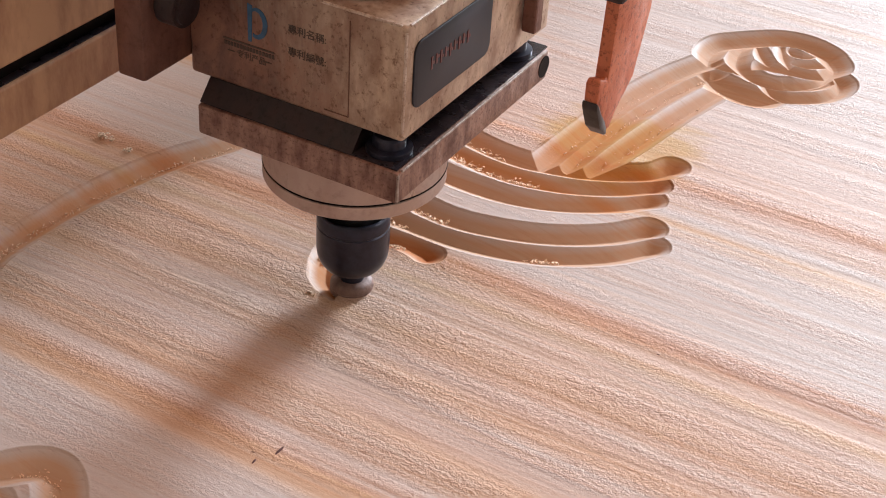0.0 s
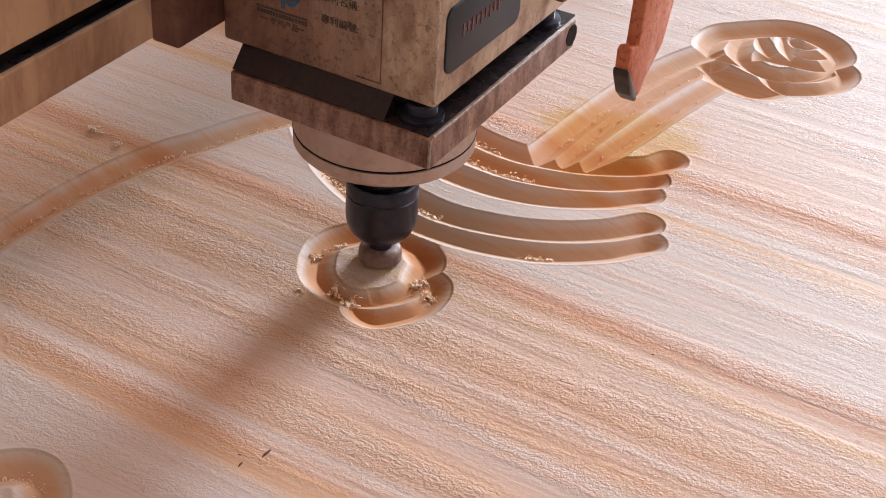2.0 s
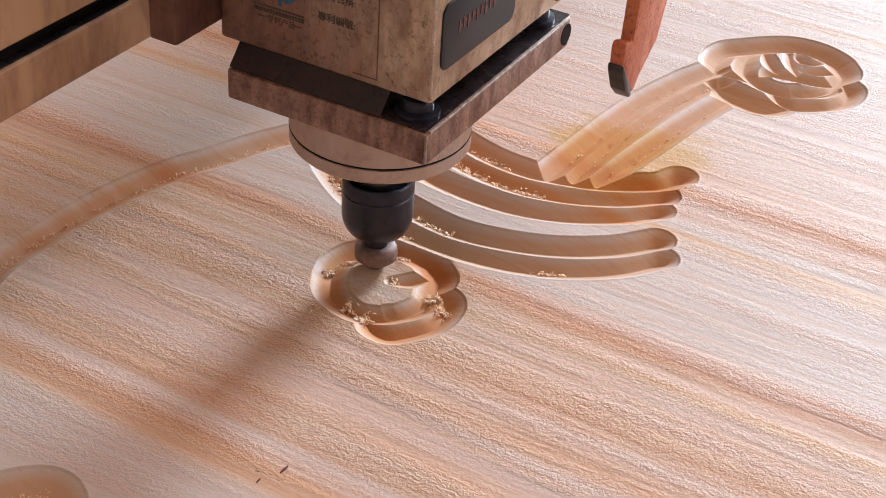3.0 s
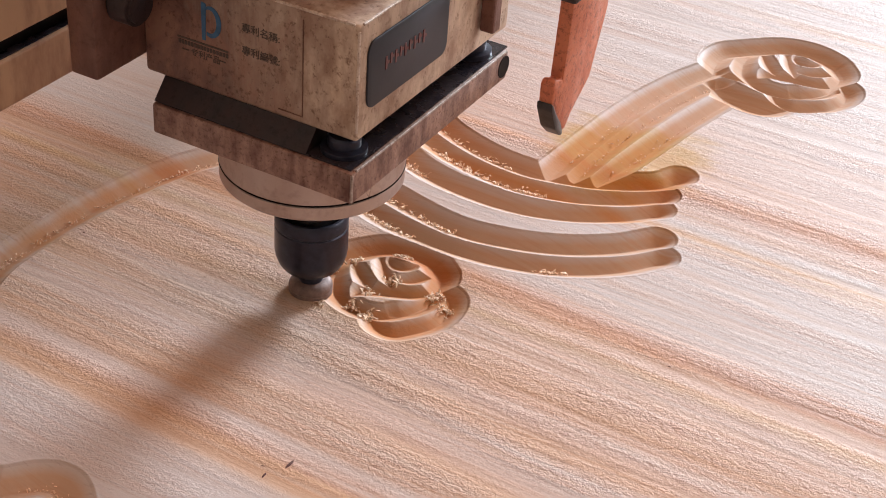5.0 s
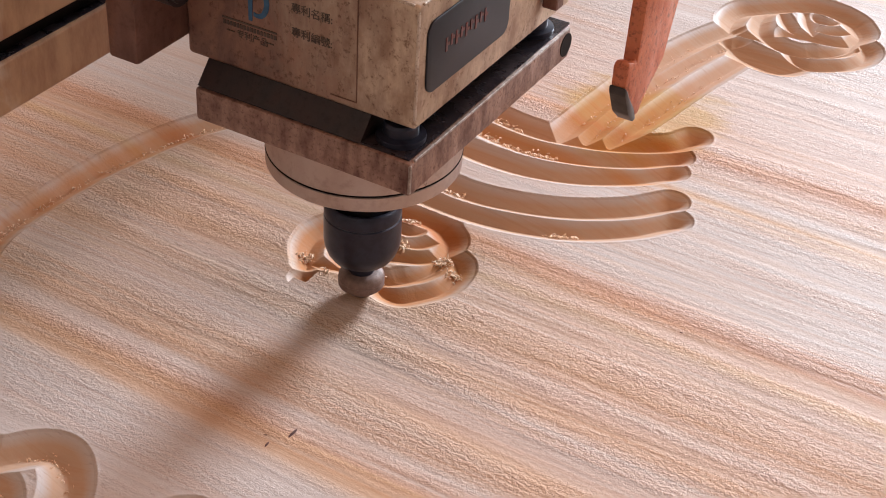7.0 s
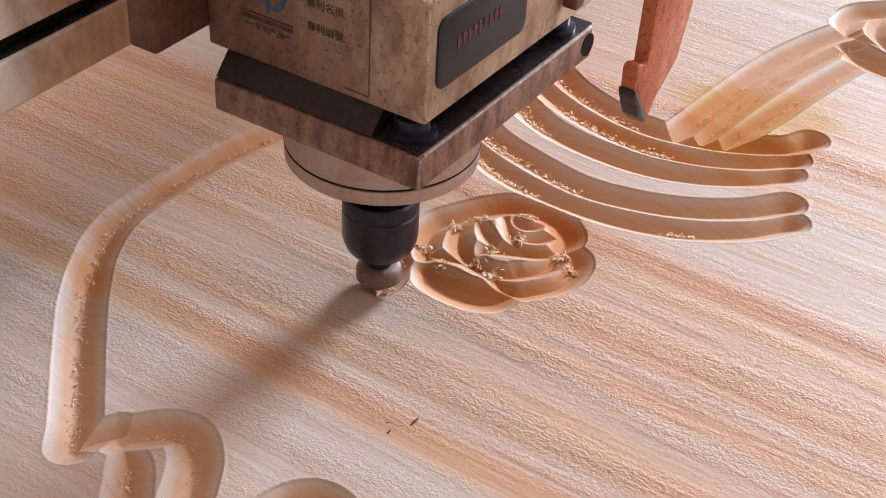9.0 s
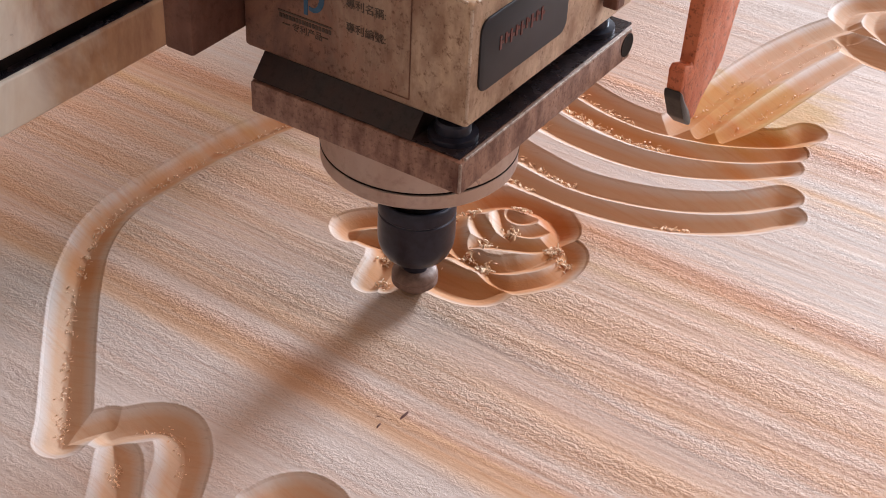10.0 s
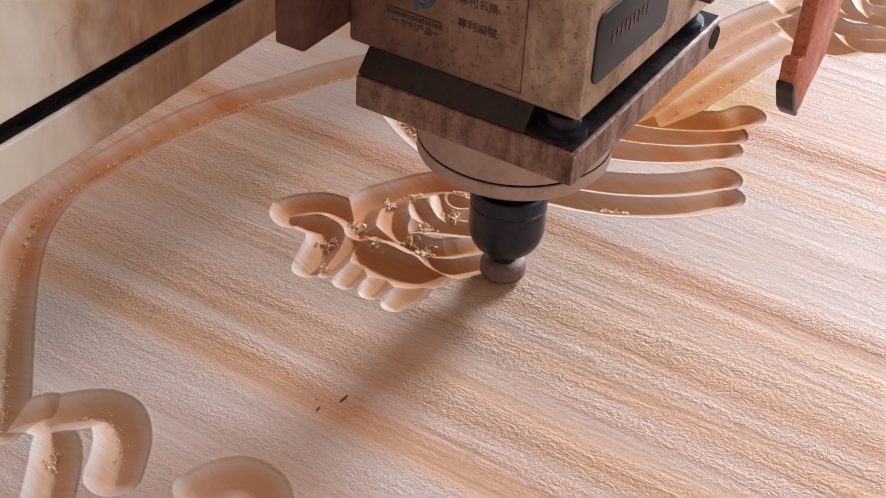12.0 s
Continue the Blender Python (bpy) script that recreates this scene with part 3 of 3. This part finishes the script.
def surface_z(points):
    X, Y = np.array([q[0] for q in points], float), np.array([q[1] for q in points], float)
    d = early_surface(X, Y)
    for pts, *_ in LATE.values():
        d = np.maximum(d, cut_depth(X, Y, pts)[0])
    return -blunt(d)


def chips():
    rng = random.Random(7)
    spots = []
    # along the locks of hair: pass, share of its length, how many
    for label, t0, t1, n in (("lock_b", 0.22, 0.52, 90), ("lock_a", 0.05, 0.50, 110), ("lock_d", 0.15, 0.55, 80), ("lock_c", 0.02, 0.25, 40), ("lock_e", 0.05, 0.4, 24), ("lock_a", 0.74, 0.78, 14),
                             ("outline", 0.02, 0.30, 50), ("outline", 0.30, 0.97, 130), ("curl_b", 0.3, 0.9, 16), ("stem_a", 0.1, 0.9, 14), ("stem_b", 0.1, 0.9, 20), ("stem_c", 0.1, 0.9, 14), ("curl_c", 0.4, 0.6, 16)):
        S = smooth_path(EARLY[label])
        for _ in range(3 * n):
            k = int((len(S) - 1) * rng.uniform(t0, t1))
            s = rng.gauss(0, 1.6)
            spots.append((S[k][0] + rng.gauss(0, 1.2), S[k][1] - 1.5 + s, rng.uniform(1.0, 3.2) * (1.0 if label.startswith("lock") else 0.62)))
    # heaps inside the rose
    for x, y, n in ((-10.2, 28.6, 18), (8.2, 42.6, 20), (8.9, 9.4, 10), (14.2, 22.9, 18), (36.1, 24.4, 24), (18, -7.1, 34), (44.9, 18.5, 14), (-18.4, -7.5, 16), (8.5, -4.6, 12), (-2.4, -17.2, 8), (-16.8, 16.5, 10), (-21.4, -26.1, 10), (-11.3, -44.8, 10)):
        for _ in range(3 * n):
            spots.append((x + rng.gauss(0, 2.0), y + rng.gauss(0, 2.0), rng.uniform(1.0, 2.9)))
    bm = bmesh.new()
    for (x, y, size), z in zip(spots, surface_z(spots)):
        sliver(bm, (x / 1000, y / 1000, (z + 0.35 * size) / 1000), size / 1000, rng)
    tagged(obj("wood_chips", bm, CHIP), "small curled orange wood chips in the grooves", "wood chips", kind="stuff")


chips()


def shaving():
    """Two pale crumbs that lie on the board until they are blown away."""
    rng = random.Random(3)
    bm = bmesh.new()
    for x, y, n in ((0, 0, 26), (0.0045, 0.0012, 10), (0.0200, -0.0030, 14)):
        for _ in range(n):
            sliver(bm, (x + rng.gauss(0, 0.0016), y + rng.gauss(0, 0.0010), 0.0008 + rng.uniform(0, 0.0012)), rng.uniform(0.0015, 0.0035), rng)
    return tagged(obj("wood_shaving", bm, PALE_CHIP, loc=(-0.172, 0.039, 0)), "pale crumbled wood shaving lying on the panel", "wood shaving")


crumb = shaving()


def knots():
    for x, y, turn, long, wide in ((46.2, -110.5, 92, 6.0, 1.3), (41.4, -121.2, 100, 3.4, 0.9), (150, 34, 10, 1.6, 0.6), (-128, -30, 5, 1.8, 0.6), (38, -117, 20, 1.8, 0.5)):
        bm = bmesh.new()
        n = 10
        ring = [bm.verts.new((long / 2000 * math.cos(2 * math.pi * k / n), wide / 2000 * math.sin(2 * math.pi * k / n) * (1 + 0.3 * math.sin(5 * k)), 0.0001)) for k in range(n)]
        mid = bm.verts.new((0, 0, 0.0003))
        for k in range(n):
            bm.faces.new((ring[k], ring[(k + 1) % n], mid))
        knot = part("knot", bm, BARK, board, "dark bark pocket", loc=(x / 1000, y / 1000, 0))
        knot.rotation_euler.z = radians(turn)


knots()


# ---- the spindle head; its origin is the near right top corner of the mounting plate ----
AX, AY = -0.0516, 0.0509


def spindle():
    h = new("spindle_head")
    tagged(h, "stained steel spindle head with a black collet nut", "spindle head")
    # mounting plate with cut corner at the far left, and the oily top sheet
    plate = part("mounting_plate", prism([(-0.0975, 0.0), (0.0, 0.0), (0.0, 0.131), (-0.004, 0.135), (-0.0935, 0.135), (-0.0975, 0.131)], "z", -0.0145, -0.0005, 0.0011), PLATE, h,
                 "thick steel plate with rust stains and bright worn edges", True)
    part("top_face", box(-0.0955, -0.0018, 0.0018, 0.1332, -0.0006, 0.0002), PLATE_TOP, plate, "oily dark top face")
    part("worn_edge", box(-0.0012, 0.0002, 0.0030, 0.1300, -0.0013, 0.00005, 0.0003, 1), BRIGHT, plate, "bright worn edge")
    part("worn_edge", box(-0.0010, 0.0002, -0.0002, 0.0010, -0.0135, -0.0012, 0.0003, 1), BRIGHT, plate, "bright worn edge")
    # flat near-black disc stands in for the shade inside the hole
    hole = bmesh.new()
    bmesh.ops.create_cone(hole, cap_ends=True, segments=24, radius1=0.0052, radius2=0.0052, depth=0.0005,
                          matrix=Matrix.Translation((0.0, 0.1272, -0.0072)) @ Matrix.Rotation(radians(90), 4, "Y"))
    part("bolt_hole", hole, DARK, plate)
    for bx, by in ((-0.0125, 0.0135), (-0.0125, 0.118)):
        part("bolt", lathe([(0, 0.0075), (0.006, 0.0075), (0.0068, 0.0065), (0.0068, 0.0028), (0.0095, 0.0024), (0.0095, 0.0002), (0, 0.0002)], 24, bx, by), NUT, plate, smooth=True)
    # ring coloured near-black, as dark as the gap that it lies in
    part("clamp_ring", lathe([(0, 0.0050), (0.034, 0.0050), (0.0365, 0.0036), (0.0385, 0.0002), (0, 0.0002)], 64, AX, AY), DARK, plate, "black round clamp ring", True)
    part("spacer", prism([(0.0012, 0.0002), (0.1250, 0.0002), (0.1250, 0.0086), (0.0088, 0.0086)], "x", -0.0970, -0.0226), SPACER, plate, "greasy black spacer under the housing")
    # housing
    hs = part("housing", box(-0.1065, -0.0035, 0.008, 0.135, 0.0085, 0.0585, 0.0018, 3), HOUSING, h, "dusty beige cast housing, stained brown", True)
    part("nameplate", prism(rounded(0.0135, 0.076, 0.0205, 0.0495, 0.005), "x", -0.0036, -0.0026, 0.0003), SCREEN, hs, "smoky dark display window", True)
    bm = bmesh.new()
    for k in range(9):
        y0, z0 = 0.026 + k * 0.0036, 0.0335 + 0.0012 * (k % 2)
        box(-0.0026, -0.00235, y0, y0 + 0.0012, z0, 0.0390, bm=bm)
        box(-0.0026, -0.00235, y0 + 0.0013, y0 + 0.0026, z0 + 0.0020, z0 + 0.0032, bm=bm)
    part("red_lettering", bm, RED, hs, "dim red bars")
    seam = box(-0.0288, -0.0285, 0.0076, 0.0080, 0.0120, 0.0540)
    box(-0.0400, -0.0285, 0.0076, 0.0080, 0.0120, 0.0123, bm=seam)
    part("seam", seam, ARM, hs)
    for x0, x1, y0, y1, z0, z1 in ((-0.0046, -0.0034, 0.0079, 0.0090, 0.0125, 0.0560), (-0.0600, -0.0060, 0.0081, 0.0092, 0.0574, 0.0586), (-0.0046, -0.0034, 0.0110, 0.1200, 0.0574, 0.0586)):
        part("worn_edge", box(x0, x1, y0, y1, z0, z1, 0.0003, 1), RUBBED, hs, "edge rubbed pale")
    # printed label
    F = 0.008
    bm = prism([(-0.0766, 0.0315), (-0.0750, 0.0315), (-0.0745, 0.0475), (-0.0768, 0.0480)], "y", F - 0.0003, F)
    ring = []
    for k in range(15):
        a = radians(-115 + 235 * k / 14)
        ring.append((-0.0722 + 0.0050 * math.cos(a), 0.0402 + 0.0068 * math.sin(a)))
    for k in range(15):
        a = radians(120 - 235 * k / 14)
        ring.append((-0.0728 + 0.0034 * math.cos(a), 0.0403 + 0.0052 * math.sin(a)))
    lo = [bm.verts.new((u, F - 0.0003, v)) for u, v in ring]
    hi = [bm.verts.new((u, F, v)) for u, v in ring]
    for k in range(14):
        bm.faces.new((lo[k], lo[k + 1], lo[28 - k], lo[29 - k]))
    for k in range(30):
        bm.faces.new((lo[k], hi[k], hi[(k + 1) % 30], lo[(k + 1) % 30]))
    part("blue_emblem", bm, BLUE, hs, "blue emblem")
    bm = bmesh.new()
    box(-0.0890, -0.0640, F - 0.0003, F, 0.0292, 0.0299, bm=bm)
    for k in range(16):
        u = -0.0885 + k * 0.00155
        box(u, u + 0.0011, F - 0.0003, F, 0.0268, 0.0285, bm=bm)
    box(-0.0870, -0.0835, F - 0.0003, F, 0.0243, 0.0247, bm=bm)
    box(-0.0690, -0.0655, F - 0.0003, F, 0.0243, 0.0247, bm=bm)
    part("small_print", bm, INK, hs)
    for text, u, v, size in (("专利产品", -0.0825, 0.0230, 0.0036), ("專利名稱:", -0.0575, 0.0410, 0.0043), ("專利編號:", -0.0575, 0.0312, 0.0043)):
        lettering(text, u, v, size, F, hs)
    # arm block beside the housing and its knob
    arm = part("arm_block", box(-0.1204, -0.1066, -0.0211, 0.05, 0.0154, 0.11, 0.0012), ARM, h, "rusty brown steel arm block", True)
    knob = bmesh.new()
    bmesh.ops.create_cone(knob, cap_ends=True, segments=32, radius1=0.0085, radius2=0.0085, depth=0.012,
                          matrix=Matrix.Translation((-0.1005, -0.0065, 0.046)) @ Matrix.Rotation(radians(90), 4, "Y"))
    bmesh.ops.bevel(knob, geom=[e for e in knob.edges if e.is_boundary or len(e.link_faces) == 2 and any(len(q.verts) > 4 for q in e.link_faces)], offset=0.0015, segments=2, affect="EDGES")
    part("knob", knob, SPACER, arm, "black round knob", True)
    # motor above the housing
    part("motor", lathe([(0, 0.16), (0.036, 0.16), (0.036, 0.070), (0.040, 0.069), (0.040, 0.0600), (0.034, 0.0586), (0, 0.0586)], 64, AX, AY), NUT, h, "black round motor", True)
    part("side_bracket", box(-0.0028, 0.004, 0.105, 0.112, 0.0185, 0.0585, 0.001), ARM, hs)
    # spindle nose
    flange = part("flange", lathe([(0, -0.0145), (0.0407, -0.0146), (0.0407, -0.0345), (0.0402, -0.0349), (0.0402, -0.0355), (0.0407, -0.0359), (0.0407, -0.0415), (0.0395, -0.0428), (0.018, -0.0430), (0, -0.0430)], 96, AX, AY),
         STEEL, h, "dull turned steel flange with a fine seam", True)
    part("seam", lathe([(0.0402, -0.0346), (0.0409, -0.03485), (0.0409, -0.0352), (0.0402, -0.0355)], 96, AX, AY), DARK, flange, "dark joint line")
    part("shaft", lathe([(0, -0.0430), (0.0128, -0.0431), (0.0128, -0.0700), (0, -0.0700)], 40, AX, AY), SHAFT, h, "dark polished spindle shaft", True)
    nut = part("collet_nut", lathe([(0, -0.0720), (0.0135, -0.0720), (0.0140, -0.0660), (0.0150, -0.0625), (0.0160, -0.0625), (0.0167, -0.0635),
                              (0.0167, -0.0690), (0.0162, -0.0696), (0.0167, -0.0702), (0.0167, -0.0825), (0.0163, -0.0855), (0.0150, -0.0892), (0.0132, -0.0918), (0.0110, -0.0933), (0.0075, -0.0937), (0, -0.0937)], 64, AX, AY), NUT, h, "black collet nut", True)
    part("collet", lathe([(0, -0.0930), (0.0068, -0.0931), (0.0068, -0.0965), (0.0056, -0.0972), (0.0056, -0.1012), (0, -0.1012)], 40, AX, AY), NUT, nut, smooth=True)
    part("cutter", lathe([(0, -0.1000), (0.0066, -0.1001), (0.0088, -0.1008), (0.0100, -0.1024), (0.0102, -0.1040), (0.0097, -0.1047), (0.0102, -0.1055), (0.0101, -0.1072), (0.0080, -0.1092), (0.0034, -0.1134), (0.0, -0.1160)], 48, AX, AY),
         CUTTER, h, "resin-browned carving cutter", True)
    # orange lever that hangs beside the plate
    X0 = 0.0560
    lever = part("orange_lever", prism([(0.0415, 0.0395), (0.0435, 0.0415), (0.0500, 0.0390), (0.0515, 0.0620), (0.0535, 0.1100), (0.0880, 0.1100), (0.0865, 0.0560), (0.0765, 0.0290), (0.0615, 0.0190), (0.0572, 0.0138), (0.0535, 0.0150), (0.0450, 0.0262), (0.0418, 0.0300)], "x", X0, X0 + 0.0060, 0.0012),
                 ORANGE, h, "scuffed orange painted lever with a black tip", True)
    part("pivot_clamp", box(X0 - 0.004, X0 + 0.010, 0.0440, 0.0980, 0.0730, 0.0900, 0.0015), SPACER, lever, "black clamp that holds the lever")
    part("tip", prism([(0.0412, 0.0325), (0.0436, 0.0305), (0.0464, 0.0262), (0.0520, 0.0196), (0.0550, 0.0136), (0.0530, 0.0130), (0.0470, 0.0185), (0.0416, 0.0290)], "x", X0 - 0.0004, X0 + 0.0064, 0.0008), BLACKTIP, lever, "bare dark steel tip", True)
    return h


def lettering(text, u, v, size, F, parent):
    cu = bpy.data.curves.new("printed_line", "FONT")
    cu.body, cu.size, cu.extrude = text, size, 0.00012
    ob = new("printed_line", cu)
    me = bpy.data.meshes.new_from_object(ob)
    bpy.data.objects.remove(ob)
    me.materials.clear()
    me.materials.append(INK)
    ob = new("printed_line", me)
    ob.parent = parent
    ob.matrix_local = pose(u, F - 0.0001, v, 90, 0, 0)
    return ob


spindle_head = spindle()


# ---- motion ----
HEAD = [
    (0, pose(0.0605, -0.0498, 0.1052)),
    (0.1, pose(0.0754, -0.0353, 0.1079)),
    (0.2, pose(0.0840, -0.0207, 0.1106)),
    (0.3, pose(0.0783, -0.0170, 0.1133)),
    (0.5, pose(0.0867, -0.0228, 0.1188)),
    (0.6, pose(0.0841, -0.0222, 0.1166)),
    (0.7, pose(0.0853, -0.0240, 0.1145)),
    (0.8, pose(0.0890, -0.0254, 0.1124)),
    (0.9, pose(0.0856, -0.0230, 0.1103)),
    (1, pose(0.0905, -0.0245, 0.1082)),
    (1.1, pose(0.0952, -0.0321, 0.1102)),
    (1.2, pose(0.0904, -0.0527, 0.1122)),
    (1.3, pose(0.0784, -0.0583, 0.1142)),
    (1.4, pose(0.0710, -0.0513, 0.1162)),
    (1.5, pose(0.0621, -0.0232, 0.1182)),
    (1.6, pose(0.0604, -0.0239, 0.1162)),
    (1.7, pose(0.0609, -0.0214, 0.1141)),
    (1.8, pose(0.0617, -0.0250, 0.1121)),
    (1.9, pose(0.0624, -0.0237, 0.1101)),
    (2, pose(0.0640, -0.0231, 0.1081)),
    (2.2, pose(0.0710, -0.0075, 0.1113)),
    (2.5, pose(0.0416, -0.0125, 0.1160)),
    (3.2, pose(0.0600, -0.0250, 0.1120)),
    (3.8, pose(0.0700, -0.0350, 0.1120)),
    (4.3, pose(0.0614, -0.0139, 0.1153)),
    (4.4, pose(0.0471, -0.0488, 0.1153)),
    (4.5, pose(0.0493, -0.0501, 0.1152)),
    (4.6, pose(0.0480, -0.0449, 0.1134)),
    (4.7, pose(0.0486, -0.0456, 0.1117)),
    (4.8, pose(0.0511, -0.0486, 0.1099)),
    (4.9, pose(0.0483, -0.0517, 0.1081)),
    (5, pose(0.0385, -0.0575, 0.1063)),
    (5.1, pose(0.0214, -0.0473, 0.1084)),
    (5.2, pose(0.0206, -0.0377, 0.1105)),
    (5.3, pose(0.0338, -0.0328, 0.1125)),
    (5.4, pose(0.0479, -0.0423, 0.1146)),
    (5.5, pose(0.0516, -0.0509, 0.1167)),
    (5.6, pose(0.0498, -0.0466, 0.1149)),
    (5.7, pose(0.0495, -0.0475, 0.1131)),
    (5.8, pose(0.0534, -0.0524, 0.1113)),
    (6, pose(0.0527, -0.0461, 0.1078)),
    (6.1, pose(0.0659, -0.0404, 0.1096)),
    (6.3, pose(0.0927, -0.0354, 0.1132)),
    (6.5, pose(0.0820, -0.0570, 0.1168)),
    (6.7, pose(0.0772, -0.0628, 0.1164)),
    (7.2, pose(0.0650, -0.0740, 0.1120)),
    (7.8, pose(0.0480, -0.0700, 0.1120)),
    (8.3, pose(0.0399, -0.0666, 0.1126)),
    (8.4, pose(0.0303, -0.0556, 0.1123)),
    (8.5, pose(0.0168, -0.0567, 0.1121)),
    (8.7, pose(0.0162, -0.0775, 0.1121)),
    (8.8, pose(0.0289, -0.0877, 0.1120)),
    (9, pose(0.0343, -0.0965, 0.1120)),
    (9.2, pose(0.0383, -0.1041, 0.1110)),
    (9.4, pose(0.0323, -0.0793, 0.1101)),
    (9.5, pose(0.0247, -0.0681, 0.1096)),
    (9.6, pose(0.0160, -0.0759, 0.1103)),
    (9.8, pose(0.0507, -0.0838, 0.1117)),
    (10, pose(0.0546, -0.0920, 0.1130)),
    (10.1, pose(0.0587, -0.0965, 0.1142)),
    (10.3, pose(0.0687, -0.0989, 0.1165)),
    (10.5, pose(0.0651, -0.0939, 0.1188)),
    (10.7, pose(0.0653, -0.0956, 0.1144)),
    (10.9, pose(0.0668, -0.0978, 0.1101)),
    (11, pose(0.0655, -0.0908, 0.1079)),
    (11.1, pose(0.0703, -0.0816, 0.1082)),
    (11.3, pose(0.0731, -0.0897, 0.1088)),
    (11.5, pose(0.0774, -0.0950, 0.1095)),
    (11.7, pose(0.0816, -0.0948, 0.1093)),
    (11.8, pose(0.0838, -0.0801, 0.1092)),
    (12, pose(0.1073, -0.0530, 0.1090)),
]

def motions():
    walk(spindle_head, HEAD)
    walk(gantry_beam, [(t, pose(m.translation.x - 0.160, 0, m.translation.z)) for t, m in HEAD])
    lies, gone = pose(-0.172, 0.039, 0), pose(-0.62, 0.06, 0)
    walk(crumb, [(0, lies), (2.05, lies), (2.45, gone), (12.0, gone)])
    for ob, x, y, when in blocks:
        a, b = max(0.0, when), max(0.1, when + 0.1)
        down = pose(x, y, -0.0178)
        if when <= 0:
            rows = [(0, down), (12.0, down)]
        else:
            rows = [(0, pose(x, y, 0)), (a, pose(x, y, 0)), (b, down), (12.0, down)] if a < 11.8 else [(0, pose(x, y, 0)), (12.0, pose(x, y, 0))]
        walk(ob, rows)


motions()
